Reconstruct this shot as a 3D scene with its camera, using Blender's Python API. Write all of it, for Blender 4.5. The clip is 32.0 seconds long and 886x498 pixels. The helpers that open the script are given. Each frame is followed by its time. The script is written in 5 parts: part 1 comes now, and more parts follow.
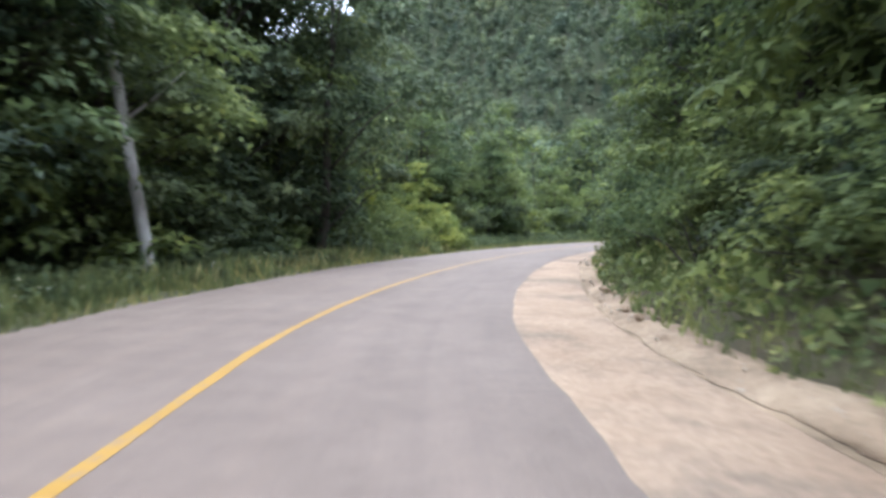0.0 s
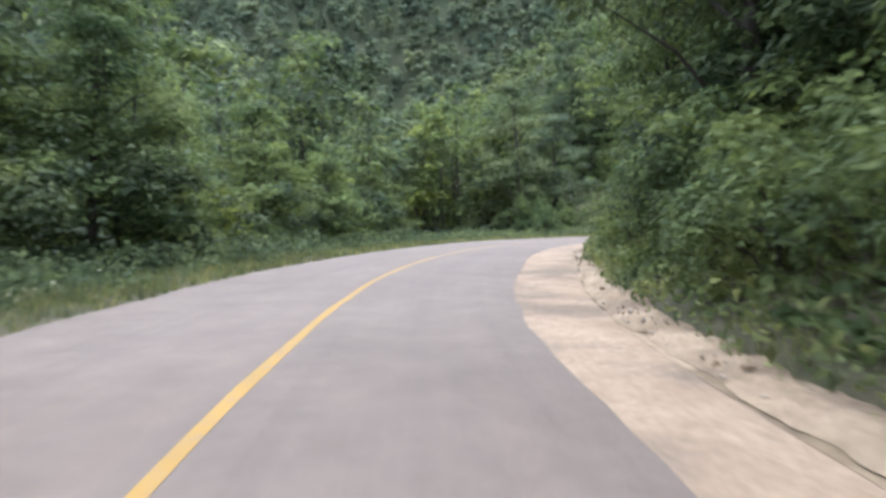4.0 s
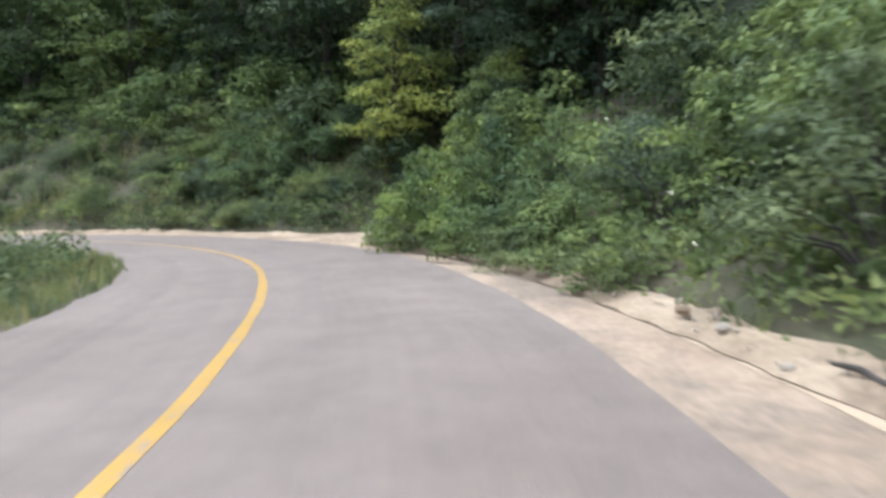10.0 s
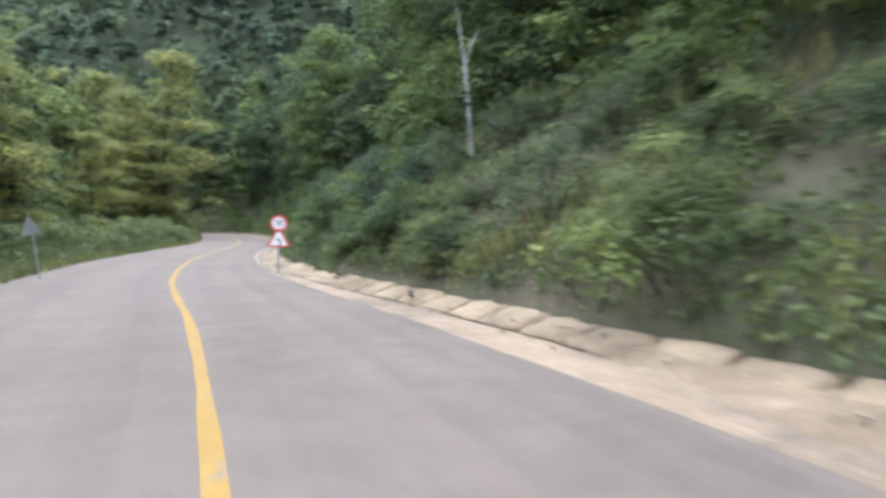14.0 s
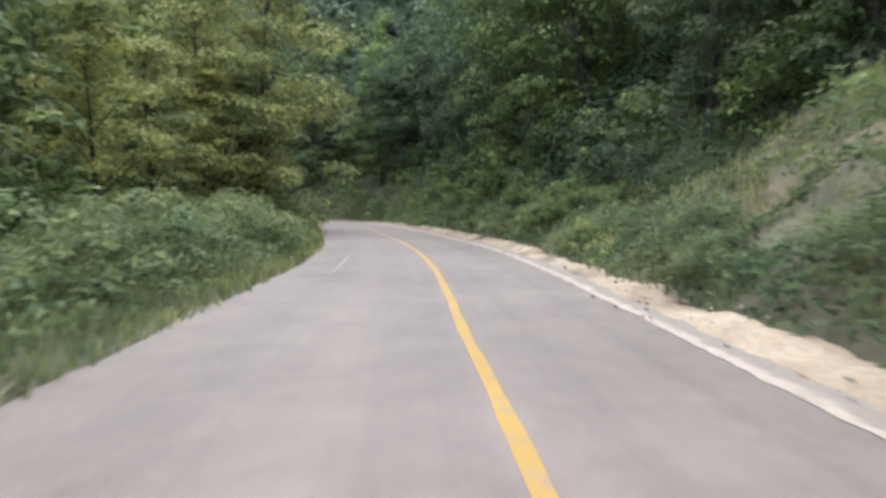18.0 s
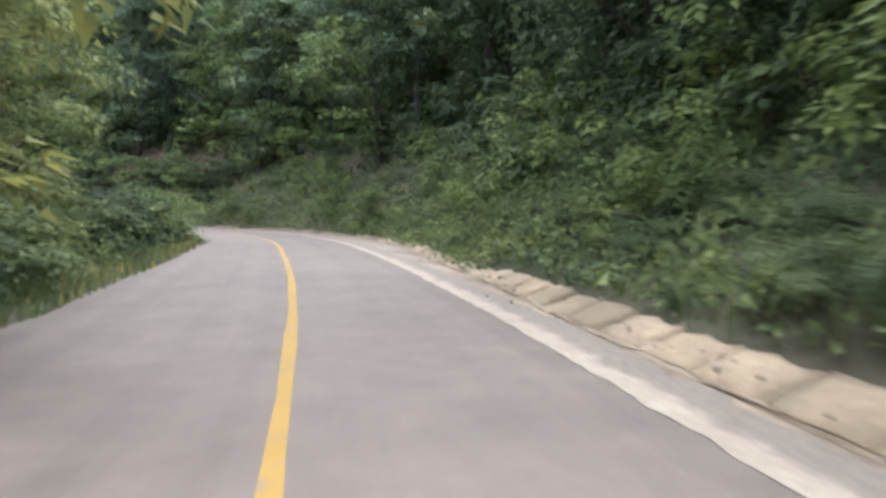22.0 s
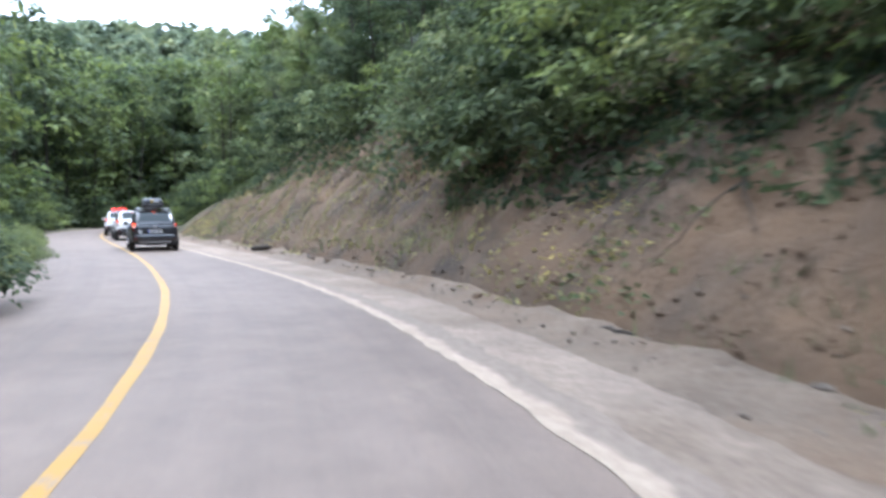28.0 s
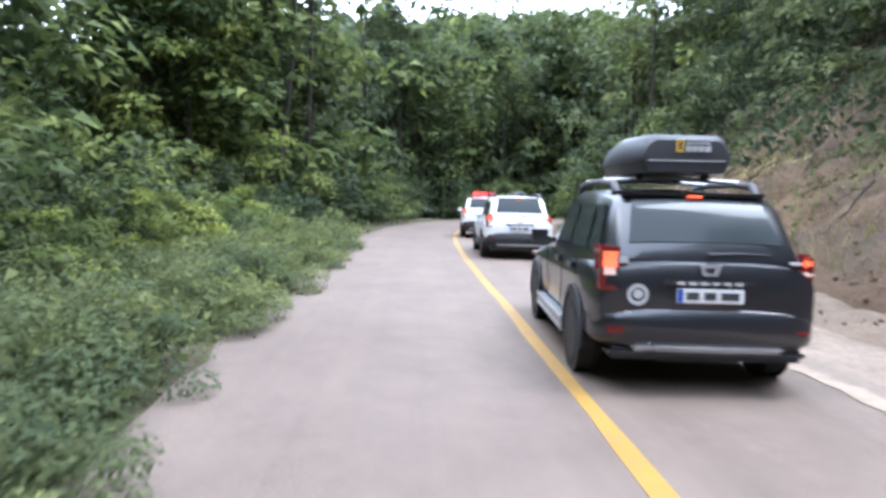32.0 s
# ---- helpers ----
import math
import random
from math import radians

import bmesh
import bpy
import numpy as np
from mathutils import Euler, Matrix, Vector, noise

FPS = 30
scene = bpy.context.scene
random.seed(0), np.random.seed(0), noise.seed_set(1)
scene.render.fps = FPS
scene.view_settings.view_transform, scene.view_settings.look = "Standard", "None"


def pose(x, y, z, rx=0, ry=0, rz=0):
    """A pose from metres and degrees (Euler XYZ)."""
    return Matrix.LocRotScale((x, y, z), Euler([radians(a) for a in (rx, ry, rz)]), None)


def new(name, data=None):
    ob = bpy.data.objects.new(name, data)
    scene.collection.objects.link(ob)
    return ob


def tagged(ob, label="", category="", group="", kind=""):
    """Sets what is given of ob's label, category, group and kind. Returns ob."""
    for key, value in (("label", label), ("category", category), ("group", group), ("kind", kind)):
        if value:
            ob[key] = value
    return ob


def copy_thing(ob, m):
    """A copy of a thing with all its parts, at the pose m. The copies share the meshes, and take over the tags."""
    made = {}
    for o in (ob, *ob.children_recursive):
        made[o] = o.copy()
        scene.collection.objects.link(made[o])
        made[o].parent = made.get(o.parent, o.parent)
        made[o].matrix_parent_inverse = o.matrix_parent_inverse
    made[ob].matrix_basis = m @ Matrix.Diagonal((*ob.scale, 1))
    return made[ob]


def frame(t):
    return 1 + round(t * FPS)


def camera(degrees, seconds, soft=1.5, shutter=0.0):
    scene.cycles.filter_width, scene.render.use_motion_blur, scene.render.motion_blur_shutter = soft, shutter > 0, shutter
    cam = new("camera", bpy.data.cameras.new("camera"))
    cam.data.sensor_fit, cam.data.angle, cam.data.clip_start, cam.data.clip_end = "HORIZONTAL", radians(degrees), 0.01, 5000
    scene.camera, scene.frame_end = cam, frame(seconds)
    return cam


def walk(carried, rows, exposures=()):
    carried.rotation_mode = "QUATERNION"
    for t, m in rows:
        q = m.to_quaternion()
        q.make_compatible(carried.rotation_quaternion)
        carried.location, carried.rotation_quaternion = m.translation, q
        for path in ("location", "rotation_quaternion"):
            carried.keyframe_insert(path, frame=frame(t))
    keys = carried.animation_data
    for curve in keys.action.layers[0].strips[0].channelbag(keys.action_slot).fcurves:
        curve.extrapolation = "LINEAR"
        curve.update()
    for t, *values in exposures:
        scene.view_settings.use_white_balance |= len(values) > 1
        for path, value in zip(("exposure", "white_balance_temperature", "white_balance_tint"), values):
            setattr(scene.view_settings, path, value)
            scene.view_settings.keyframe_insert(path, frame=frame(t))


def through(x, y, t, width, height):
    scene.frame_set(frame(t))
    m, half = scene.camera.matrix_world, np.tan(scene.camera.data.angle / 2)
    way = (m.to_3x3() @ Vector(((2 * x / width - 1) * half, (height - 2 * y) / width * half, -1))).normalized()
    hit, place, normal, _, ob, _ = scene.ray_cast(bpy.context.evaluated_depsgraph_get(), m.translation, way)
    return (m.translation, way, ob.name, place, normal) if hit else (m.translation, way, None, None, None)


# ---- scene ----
# ---------------------------------------------------------------- camera
ROWS = [
    (0.0, 0.17, 0.01, 1.39, 2.05, -0.17, -0.34),
    (0.5, -0.09, 4.21, 1.35, 2.68, -0.94, -3.94),
    (1.0, -0.14, 8.35, 1.37, 3.07, -0.04, -7.66),
    (1.5, 0.08, 12.24, 1.36, 3.21, -0.13, -11.20),
    (2.0, 0.61, 15.86, 1.31, 3.07, -0.93, -14.21),
    (2.5, 1.29, 19.56, 1.32, 2.60, -0.94, -17.16),
    (3.0, 2.15, 23.14, 1.35, 2.51, -0.33, -20.43),
    (3.5, 3.27, 26.55, 1.34, 2.76, -0.43, -23.22),
    (4.0, 4.58, 30.02, 1.35, 2.59, 0.00, -26.29),
    (4.5, 6.15, 33.54, 1.35, 2.42, 0.00, -29.09),
    (5.0, 7.95, 37.08, 1.35, 2.25, 0.00, -31.52),
    (5.5, 9.98, 40.65, 1.37, 2.06, 2.36, -33.92),
    (6.0, 12.26, 44.21, 1.38, 2.37, 1.49, -36.95),
    (6.5, 14.64, 47.65, 1.35, 2.85, 1.05, -40.61),
    (7.0, 17.27, 51.24, 1.33, 3.17, 0.28, -44.76),
    (7.5, 20.27, 54.55, 1.35, 3.64, -0.17, -48.47),
    (8.0, 23.41, 57.58, 1.36, 4.13, -0.51, -53.12),
    (8.5, 26.62, 60.11, 1.36, 4.46, -2.26, -57.45),
    (9.0, 29.78, 62.15, 1.31, 4.35, -2.41, -60.76),
    (9.5, 32.94, 64.14, 1.34, 4.54, -1.98, -65.05),
    (10.0, 36.04, 65.86, 1.29, 4.65, -1.39, -67.43),
    (10.5, 39.01, 67.28, 1.32, 3.90, -1.34, -67.38),
    (11.0, 41.80, 68.80, 1.35, 3.51, -1.31, -65.82),
    (11.5, 44.27, 70.44, 1.37, 3.45, -0.47, -62.69),
    (12.0, 46.72, 72.64, 1.36, 3.95, -0.59, -55.06),
    (12.5, 48.90, 75.48, 1.35, 3.96, -0.95, -47.70),
    (13.0, 50.67, 78.72, 1.34, 3.83, -0.51, -39.73),
    (13.5, 51.87, 82.25, 1.35, 2.93, -1.38, -29.57),
    (14.0, 52.51, 85.83, 1.34, 2.14, -0.11, -21.20),
    (14.5, 52.77, 89.47, 1.34, 2.05, 0.30, -10.34),
    (15.0, 52.47, 93.18, 1.37, 2.08, 0.00, -3.24),
    (15.5, 52.07, 96.81, 1.37, 2.38, 0.41, -0.92),
    (16.0, 51.73, 100.53, 1.35, 2.71, 0.00, -1.65),
    (16.5, 51.52, 104.34, 1.35, 3.02, 0.00, -4.40),
    (17.0, 51.57, 108.20, 1.35, 3.31, 0.00, -8.03),
    (17.5, 51.90, 112.10, 1.36, 3.61, 0.41, -11.25),
    (18.0, 52.48, 116.01, 1.37, 3.50, -0.01, -12.61),
    (18.5, 53.03, 120.04, 1.34, 3.64, -0.77, -13.68),
    (19.0, 53.60, 124.35, 1.32, 3.62, -0.58, -14.29),
    (19.5, 54.24, 128.63, 1.35, 3.55, -0.50, -15.01),
    (20.0, 54.79, 132.78, 1.34, 3.17, -0.03, -15.00),
    (20.5, 55.45, 136.99, 1.36, 3.20, -0.10, -14.69),
    (21.0, 56.11, 141.19, 1.33, 3.30, -0.33, -14.26),
    (21.5, 56.70, 145.49, 1.31, 3.21, 0.25, -13.23),
    (22.0, 57.22, 149.82, 1.36, 3.38, 0.58, -12.42),
    (22.5, 57.57, 154.16, 1.36, 3.35, 0.84, -11.14),
    (23.0, 57.90, 158.52, 1.33, 3.13, 0.82, -9.71),
    (23.5, 57.87, 162.80, 1.35, 3.50, -0.25, -8.74),
    (24.0, 57.75, 166.95, 1.32, 3.86, -0.35, -7.88),
    (24.5, 57.74, 171.12, 1.35, 3.84, -0.11, -5.98),
    (25.0, 57.61, 175.19, 1.35, 3.69, 0.00, -4.75),
    (25.5, 57.30, 179.16, 1.35, 3.55, 0.00, -1.12),
    (26.0, 56.60, 183.00, 1.35, 3.41, 0.00, 6.80),
    (26.5, 55.29, 186.59, 1.34, 3.28, -0.72, 17.63),
    (27.0, 53.28, 189.75, 1.37, 3.23, -0.61, 25.27),
    (27.5, 51.28, 192.68, 1.36, 2.96, -0.03, 32.92),
    (28.0, 48.94, 195.26, 1.36, 3.10, 0.06, 39.19),
    (28.5, 46.37, 197.35, 1.36, 3.52, -0.66, 43.72),
    (29.0, 43.84, 199.09, 1.38, 4.13, -0.48, 48.45),
    (29.5, 41.06, 200.53, 1.39, 4.62, 0.29, 52.94),
    (30.0, 38.16, 201.65, 1.35, 4.69, 0.40, 57.26),
    (30.5, 35.46, 202.49, 1.31, 4.66, 0.41, 62.15),
    (31.0, 33.23, 203.00, 1.30, 4.73, 0.59, 65.67),
    (31.5, 31.37, 203.29, 1.28, 4.47, 1.35, 67.55),
    (32.0, 29.83, 203.56, 1.31, 4.23, 1.41, 67.23),
]
cam = camera(67.22, 32.0, soft=3.2, shutter=0.45)
walk(cam, [(t, pose(x, y, z, 90 - tilt, 0, turn) @ pose(0, 0, 0, 0, 0, lean))
           for t, x, y, z, tilt, lean, turn in ROWS], exposures=[(0.0, 1.82, 5450, 10), (3.0, 1.78, 5450, 10), (6.0, 1.5, 5500, 9), (9.0, 1.5, 5450, 7), (11.0, 1.72, 5400, 7), (12.5, 1.62, 5350, 7), (18.0, 1.62, 5500, 7), (20.0, 1.86, 5500, 7), (22.0, 1.88, 5500, 7), (23.0, 1.74, 5450, 7), (27.0, 2.15, 5250, 8), (28.5, 2.02, 5300, 10), (30.0, 1.72, 5400, 11), (32.0, 2.14, 5350, 11)])

# ---------------------------------------------------------------- light
world = bpy.data.worlds.new("world")
scene.world = world
world.use_nodes = True
wn = world.node_tree.nodes
sky = wn.new("ShaderNodeTexSky")
sky.sky_type = "NISHITA"
sky.sun_disc = False
sky.sun_elevation, sky.sun_rotation = radians(64), radians(200)
sky.dust_density, sky.air_density, sky.ozone_density = 4.0, 1.0, 1.0
soft_sky = wn.new("ShaderNodeMix")
soft_sky.data_type = "RGBA"
soft_sky.inputs["Factor"].default_value = 0.7
world.node_tree.links.new(sky.outputs["Color"], soft_sky.inputs["A"])
soft_sky.inputs["B"].default_value = (11.5, 11.8, 12.2, 1)
world.node_tree.links.new(soft_sky.outputs["Result"], wn["Background"].inputs["Color"])
wn["Background"].inputs["Strength"].default_value = 0.15

sun = new("sun", bpy.data.lights.new("sun", "SUN"))
sun.data.energy, sun.data.angle, sun.data.color = 1.2, radians(25), (1.0, 0.96, 0.9)
sun.matrix_world = pose(0, 0, 80, 26, 0, 160)

# ---------------------------------------------------------------- materials


def nodes(name, rough=0.8, metal=0.0, spec=0.3):
    m = bpy.data.materials.new(name)
    m.use_nodes = True
    p = m.node_tree.nodes["Principled BSDF"]
    p.inputs["Roughness"].default_value, p.inputs["Metallic"].default_value = rough, metal
    p.inputs["Specular IOR Level"].default_value = spec
    return m, m.node_tree, p


def add(tree, kind, **values):
    n = tree.nodes.new(kind)
    for key, value in values.items():
        n.inputs[key.replace("_", " ")].default_value = value
    return n


def ramp(tree, source, stops):
    r = tree.nodes.new("ShaderNodeValToRGB")
    while len(r.color_ramp.elements) < len(stops):
        r.color_ramp.elements.new(0.5)
    for e, (at, c) in zip(r.color_ramp.elements, stops):
        e.position, e.color = at, (*c, 1)
    tree.links.new(source, r.inputs["Fac"])
    return r.outputs["Color"]


def mix(tree, a, b, factor, blend="MIX"):
    m = tree.nodes.new("ShaderNodeMix")
    m.data_type, m.blend_type = "RGBA", blend
    for key, value in (("A", a), ("B", b), ("Factor", factor)):
        if hasattr(value, "links"):
            tree.links.new(value, m.inputs[key])
        elif key == "Factor":
            m.inputs[key].default_value = value
        else:
            m.inputs[key].default_value = (*value, 1)
    return m.outputs["Result"]


def place(tree, scale=(1, 1, 1)):
    geo = tree.nodes.new("ShaderNodeNewGeometry")
    mp = tree.nodes.new("ShaderNodeMapping")
    mp.inputs["Scale"].default_value = scale
    tree.links.new(geo.outputs["Position"], mp.inputs["Vector"])
    return mp.outputs["Vector"]


def noise_tex(tree, vec, scale, detail=5, rough=0.6):
    n = add(tree, "ShaderNodeTexNoise", Scale=scale, Detail=detail, Roughness=rough)
    tree.links.new(vec, n.inputs["Vector"])
    return n.outputs["Fac"]


def bump(tree, p, height, strength=0.3, distance=0.02):
    b = add(tree, "ShaderNodeBump", Strength=strength, Distance=distance)
    tree.links.new(height, b.inputs["Height"])
    tree.links.new(b.outputs["Normal"], p.inputs["Normal"])


def earth(name, stops, scale=1.2, fine=14, relief=0.6, second=None, rough=0.95, spread=0.05, depth=0.03):
    """A surface of two scales of noise: large patches and fine grain."""
    m, t, p = nodes(name, rough)
    v = place(t)
    big, small = noise_tex(t, v, scale), noise_tex(t, v, fine, 8, 0.7)
    col = ramp(t, big, stops)
    grain = ramp(t, small, [(0.25, (0.62, 0.6, 0.58)), (0.75, (1.25, 1.25, 1.25))])
    col = mix(t, col, grain, 1.0, "MULTIPLY")
    if second:
        patch = noise_tex(t, v, scale * 0.28, 6, 0.65)
        mask = ramp(t, patch, [(0.5 - spread, (0, 0, 0)), (0.5 + spread, (1, 1, 1))])
        col = mix(t, col, second, mask)
    t.links.new(col, p.inputs["Base Color"])
    bump(t, p, small, relief, depth)
    return m


def leafy(name, dark, mid, light, through=0.4, patch=0.35):
    """Leaves: each one has its own shade, whole plants differ a little, and light passes through."""
    m, t, p = nodes(name, 0.72, 0, 0.16)
    geo = t.nodes.new("ShaderNodeNewGeometry")
    info = t.nodes.new("ShaderNodeObjectInfo")
    col = ramp(t, geo.outputs["Random Per Island"], [(0.0, tuple(0.55 * a + 0.45 * b for a, b in zip(dark, mid))), (0.6, mid), (1.0, tuple(0.6 * a + 0.4 * b for a, b in zip(light, mid)))])
    n = noise_tex(t, place(t), patch, 3)
    tone = ramp(t, n, [(0.3, (0.6, 0.68, 0.68)), (0.7, (1.35, 1.24, 1.0))])
    col = mix(t, col, tone, 1.0, "MULTIPLY")
    spray = noise_tex(t, place(t), patch * 3.4, 2)
    col = mix(t, col, ramp(t, spray, [(0.36, (0.62, 0.66, 0.7)), (0.52, (1, 1, 1)), (0.66, (1.36, 1.3, 1.1))]), 1.0, "MULTIPLY")
    own = ramp(t, info.outputs["Random"], [(0.0, (0.74, 0.8, 0.86)), (0.5, (1, 1, 1)), (1.0, (1.22, 1.16, 0.98))])
    col = mix(t, col, own, 1.0, "MULTIPLY")
    t.links.new(col, p.inputs["Base Color"])
    tr = t.nodes.new("ShaderNodeBsdfTranslucent")
    t.links.new(col, tr.inputs["Color"])
    ms = t.nodes.new("ShaderNodeMixShader")
    ms.inputs[0].default_value = through
    t.links.new(p.outputs[0], ms.inputs[1])
    t.links.new(tr.outputs[0], ms.inputs[2])
    t.links.new(ms.outputs[0], t.nodes["Material Output"].inputs["Surface"])
    return m


def bark(name, a, b, scale=6):
    m, t, p = nodes(name, 0.9)
    v = place(t, (1, 1, 0.25))
    n = noise_tex(t, v, scale, 7, 0.7)
    t.links.new(ramp(t, n, [(0.3, a), (0.7, b)]), p.inputs["Base Color"])
    bump(t, p, n, 0.8, 0.03)
    return m


SOIL = earth("forest_soil", [(0.3, (0.03, 0.036, 0.018)), (0.7, (0.064, 0.068, 0.036))], 0.6, 9, 0.8, (0.026, 0.036, 0.015), spread=0.12)
VERGE = earth("verge_soil", [(0.3, (0.055, 0.045, 0.028)), (0.7, (0.125, 0.1, 0.06))], 0.9, 12, 1.0, (0.05, 0.052, 0.024), spread=0.14)
CUT = earth("cut_earth", [(0.25, (0.034, 0.027, 0.021)), (0.5, (0.068, 0.052, 0.038)), (0.8, (0.12, 0.091, 0.064))], 1.5, 7, 1.0, (0.135, 0.086, 0.049), spread=0.16, depth=0.09)
SAND = earth("sand", [(0.3, (0.24, 0.17, 0.107)), (0.7, (0.4, 0.3, 0.203))], 1.4, 15, 1.0, (0.19, 0.135, 0.088), spread=0.09, depth=0.045)
LEAF_DARK = leafy("leaf_dark", (0.034, 0.047, 0.028), (0.063, 0.085, 0.047), (0.104, 0.132, 0.07))
LEAF_MID = leafy("leaf_mid", (0.06, 0.082, 0.036), (0.112, 0.148, 0.061), (0.19, 0.228, 0.092))
LEAF_LIGHT = leafy("leaf_light", (0.1, 0.128, 0.036), (0.18, 0.218, 0.062), (0.28, 0.31, 0.095))
LEAF_OLIVE = leafy("leaf_olive", (0.112, 0.125, 0.053), (0.206, 0.215, 0.085), (0.338, 0.325, 0.125))
# yellow-green leaves, colour lifted to stand in for light on the crown
LEAF_GOLD_LIT = leafy("leaf_gold_lit", (0.12, 0.145, 0.045), (0.205, 0.235, 0.075), (0.3, 0.32, 0.11))
LEAF_GREY = leafy("leaf_grey", (0.06, 0.08, 0.05), (0.11, 0.14, 0.085), (0.19, 0.22, 0.145))
WEED = leafy("weed_leaf", (0.068, 0.087, 0.042), (0.126, 0.153, 0.075), (0.215, 0.24, 0.12), 0.4, 0.5)
DRY = leafy("dry_grass", (0.14, 0.13, 0.06), (0.25, 0.23, 0.11), (0.4, 0.36, 0.2), 0.3, 0.5)
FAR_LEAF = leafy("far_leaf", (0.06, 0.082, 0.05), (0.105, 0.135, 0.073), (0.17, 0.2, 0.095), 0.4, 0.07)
# paler, bluer leaf colour with distant haze painted into it
HAZE_LEAF = leafy("haze_tinted_leaf", (0.09, 0.118, 0.082), (0.148, 0.178, 0.118), (0.215, 0.238, 0.152), 0.4, 0.05)
PETAL = leafy("white_petal", (0.55, 0.55, 0.5), (0.7, 0.7, 0.66), (0.8, 0.8, 0.78))
BARK = bark("bark", (0.022, 0.018, 0.014), (0.055, 0.045, 0.035))
PALE_BARK = bark("pale_bark", (0.16, 0.145, 0.13), (0.5, 0.48, 0.45), 3.5)

# ---------------------------------------------------------------- mesh helpers


def np_mesh(name, verts, faces, smooth=False):
    """A mesh from arrays: n x 3 points and m x k corners."""
    me = bpy.data.meshes.new(name)
    verts, faces = np.asarray(verts, np.float32), np.asarray(faces, np.int32)
    me.vertices.add(len(verts))
    me.vertices.foreach_set("co", verts.ravel())
    me.loops.add(faces.size)
    me.loops.foreach_set("vertex_index", faces.ravel())
    me.polygons.add(len(faces))
    me.polygons.foreach_set("loop_start", np.arange(len(faces), dtype=np.int32) * faces.shape[1])
    me.update(calc_edges=True)
    if smooth:
        me.polygons.foreach_set("use_smooth", np.ones(len(faces), bool))
    return me


def part(name, data, material, parent=None, label=""):
    """One mesh object from a bmesh or a mesh, under a thing or under a part."""
    if isinstance(data, bmesh.types.BMesh):
        me = bpy.data.meshes.new(name)
        data.to_mesh(me)
        data.free()
    else:
        me = data
    for m in material if isinstance(material, (list, tuple)) else [material]:
        me.materials.append(m)
    ob = new(name, me)
    ob.parent = parent
    return tagged(ob, label) if label else ob


def fbm(x, y, seed=0, scale=1.0, octaves=4):
    """Cheap rolling noise from sums of turned waves, about -1 to 1."""
    rs = np.random.RandomState(seed)
    out, amp, f = np.zeros_like(x, float), 1.0, scale
    for _ in range(octaves):
        for _ in range(3):
            a, ph = rs.uniform(0, 6.28), rs.uniform(0, 6.28)
            out = out + amp / 3 * np.sin((x * math.cos(a) + y * math.sin(a)) * f + ph + 1.3 * np.sin(0.7 * f * (x * math.sin(a) - y * math.cos(a))))
        amp, f = amp * 0.5, f * 2.1
    return out


# ---------------------------------------------------------------- plan of the road
# The yellow line's course, and the widths along it.
COURSE = [(-2, -60), (-2.3, -40), (-2.3, -20), (-1.85, -0.1), (-1.79, 9.49), (-0.11, 19.08), (2.65, 28.42), (6.44, 37.53), (11.1, 46.07), (16.98, 53.89), (24.03, 60.64), (32.38, 65.7), (41, 69.98), (48.03, 75.73), (52.12, 83.99), (52.62, 93.5), (52.2, 102.9), (52.72, 112.4), (54.08, 121.71), (55.67, 131.34), (56.63, 140.72), (57.02, 150.31), (57.17, 159.8), (56.88, 169), (56.12, 178.54), (53.45, 187.27), (47.81, 194.49), (40.33, 199.86), (31.71, 203.96), (24.07, 206.93), (15.47, 210.12), (6.52, 213.85), (-1.95, 218.57), (-8.43, 224.55), (-11.92, 233.02), (-13.93, 243.03), (-20.95, 252.06), (-33, 257), (-50, 258), (-80, 256)]


def spline(points, step=0.5):
    p = np.array(points, float)
    p = np.vstack([2 * p[0] - p[1], p, 2 * p[-1] - p[-2]])
    out = []
    for i in range(1, len(p) - 2):
        n = max(2, int(np.linalg.norm(p[i + 1] - p[i]) / 0.25))
        u = np.linspace(0, 1, n, endpoint=False)[:, None]
        a, b, c, d = p[i - 1:i + 3]
        out.append(0.5 * (2 * b + (c - a) * u + (2 * a - 5 * b + 4 * c - d) * u ** 2 + (3 * b - a - 3 * c + d) * u ** 3))
    q = np.vstack(out + [p[-2:-1]])
    for _ in range(80):
        q[1:-1] = 0.25 * q[:-2] + 0.5 * q[1:-1] + 0.25 * q[2:]
    s = np.r_[0, np.cumsum(np.hypot(*np.diff(q, axis=0).T))]
    u = np.arange(0, s[-1], step)
    return np.stack([np.interp(u, s, q[:, 0]), np.interp(u, s, q[:, 1])], 1), u


TENS = range(0, 291, 10)
LINE, RUN = spline(COURSE)
ZERO = RUN[np.argmin(np.hypot(LINE[:, 0] + 1.9, LINE[:, 1]))]
RUN = RUN - ZERO
TANGENT = np.gradient(LINE, axis=0)
TANGENT /= np.linalg.norm(TANGENT, axis=1)[:, None]
RIGHT = np.stack([TANGENT[:, 1], -TANGENT[:, 0]], 1)


def at(s, d):
    """The place at s metres along the line and d metres to its right."""
    s = np.asarray(s, float)
    x = np.interp(s, RUN, LINE[:, 0]) + np.interp(s, RUN, RIGHT[:, 0]) * d
    y = np.interp(s, RUN, LINE[:, 1]) + np.interp(s, RUN, RIGHT[:, 1]) * d
    return x, y


def right_edge(s):
    return np.interp(s, TENS, [3.15, 3.01, 2.81, 2.68, 2.75, 3.27, 3.18, 3.00, 2.88, 3.16, 3.12, 3.15, 2.73, 2.47, 2.23, 2.45, 2.63, 2.56, 2.63, 2.67, 2.58, 2.64, 2.98, 2.62, 2.08, 1.97, 2.07, 2.14, 2.17, 2.18])


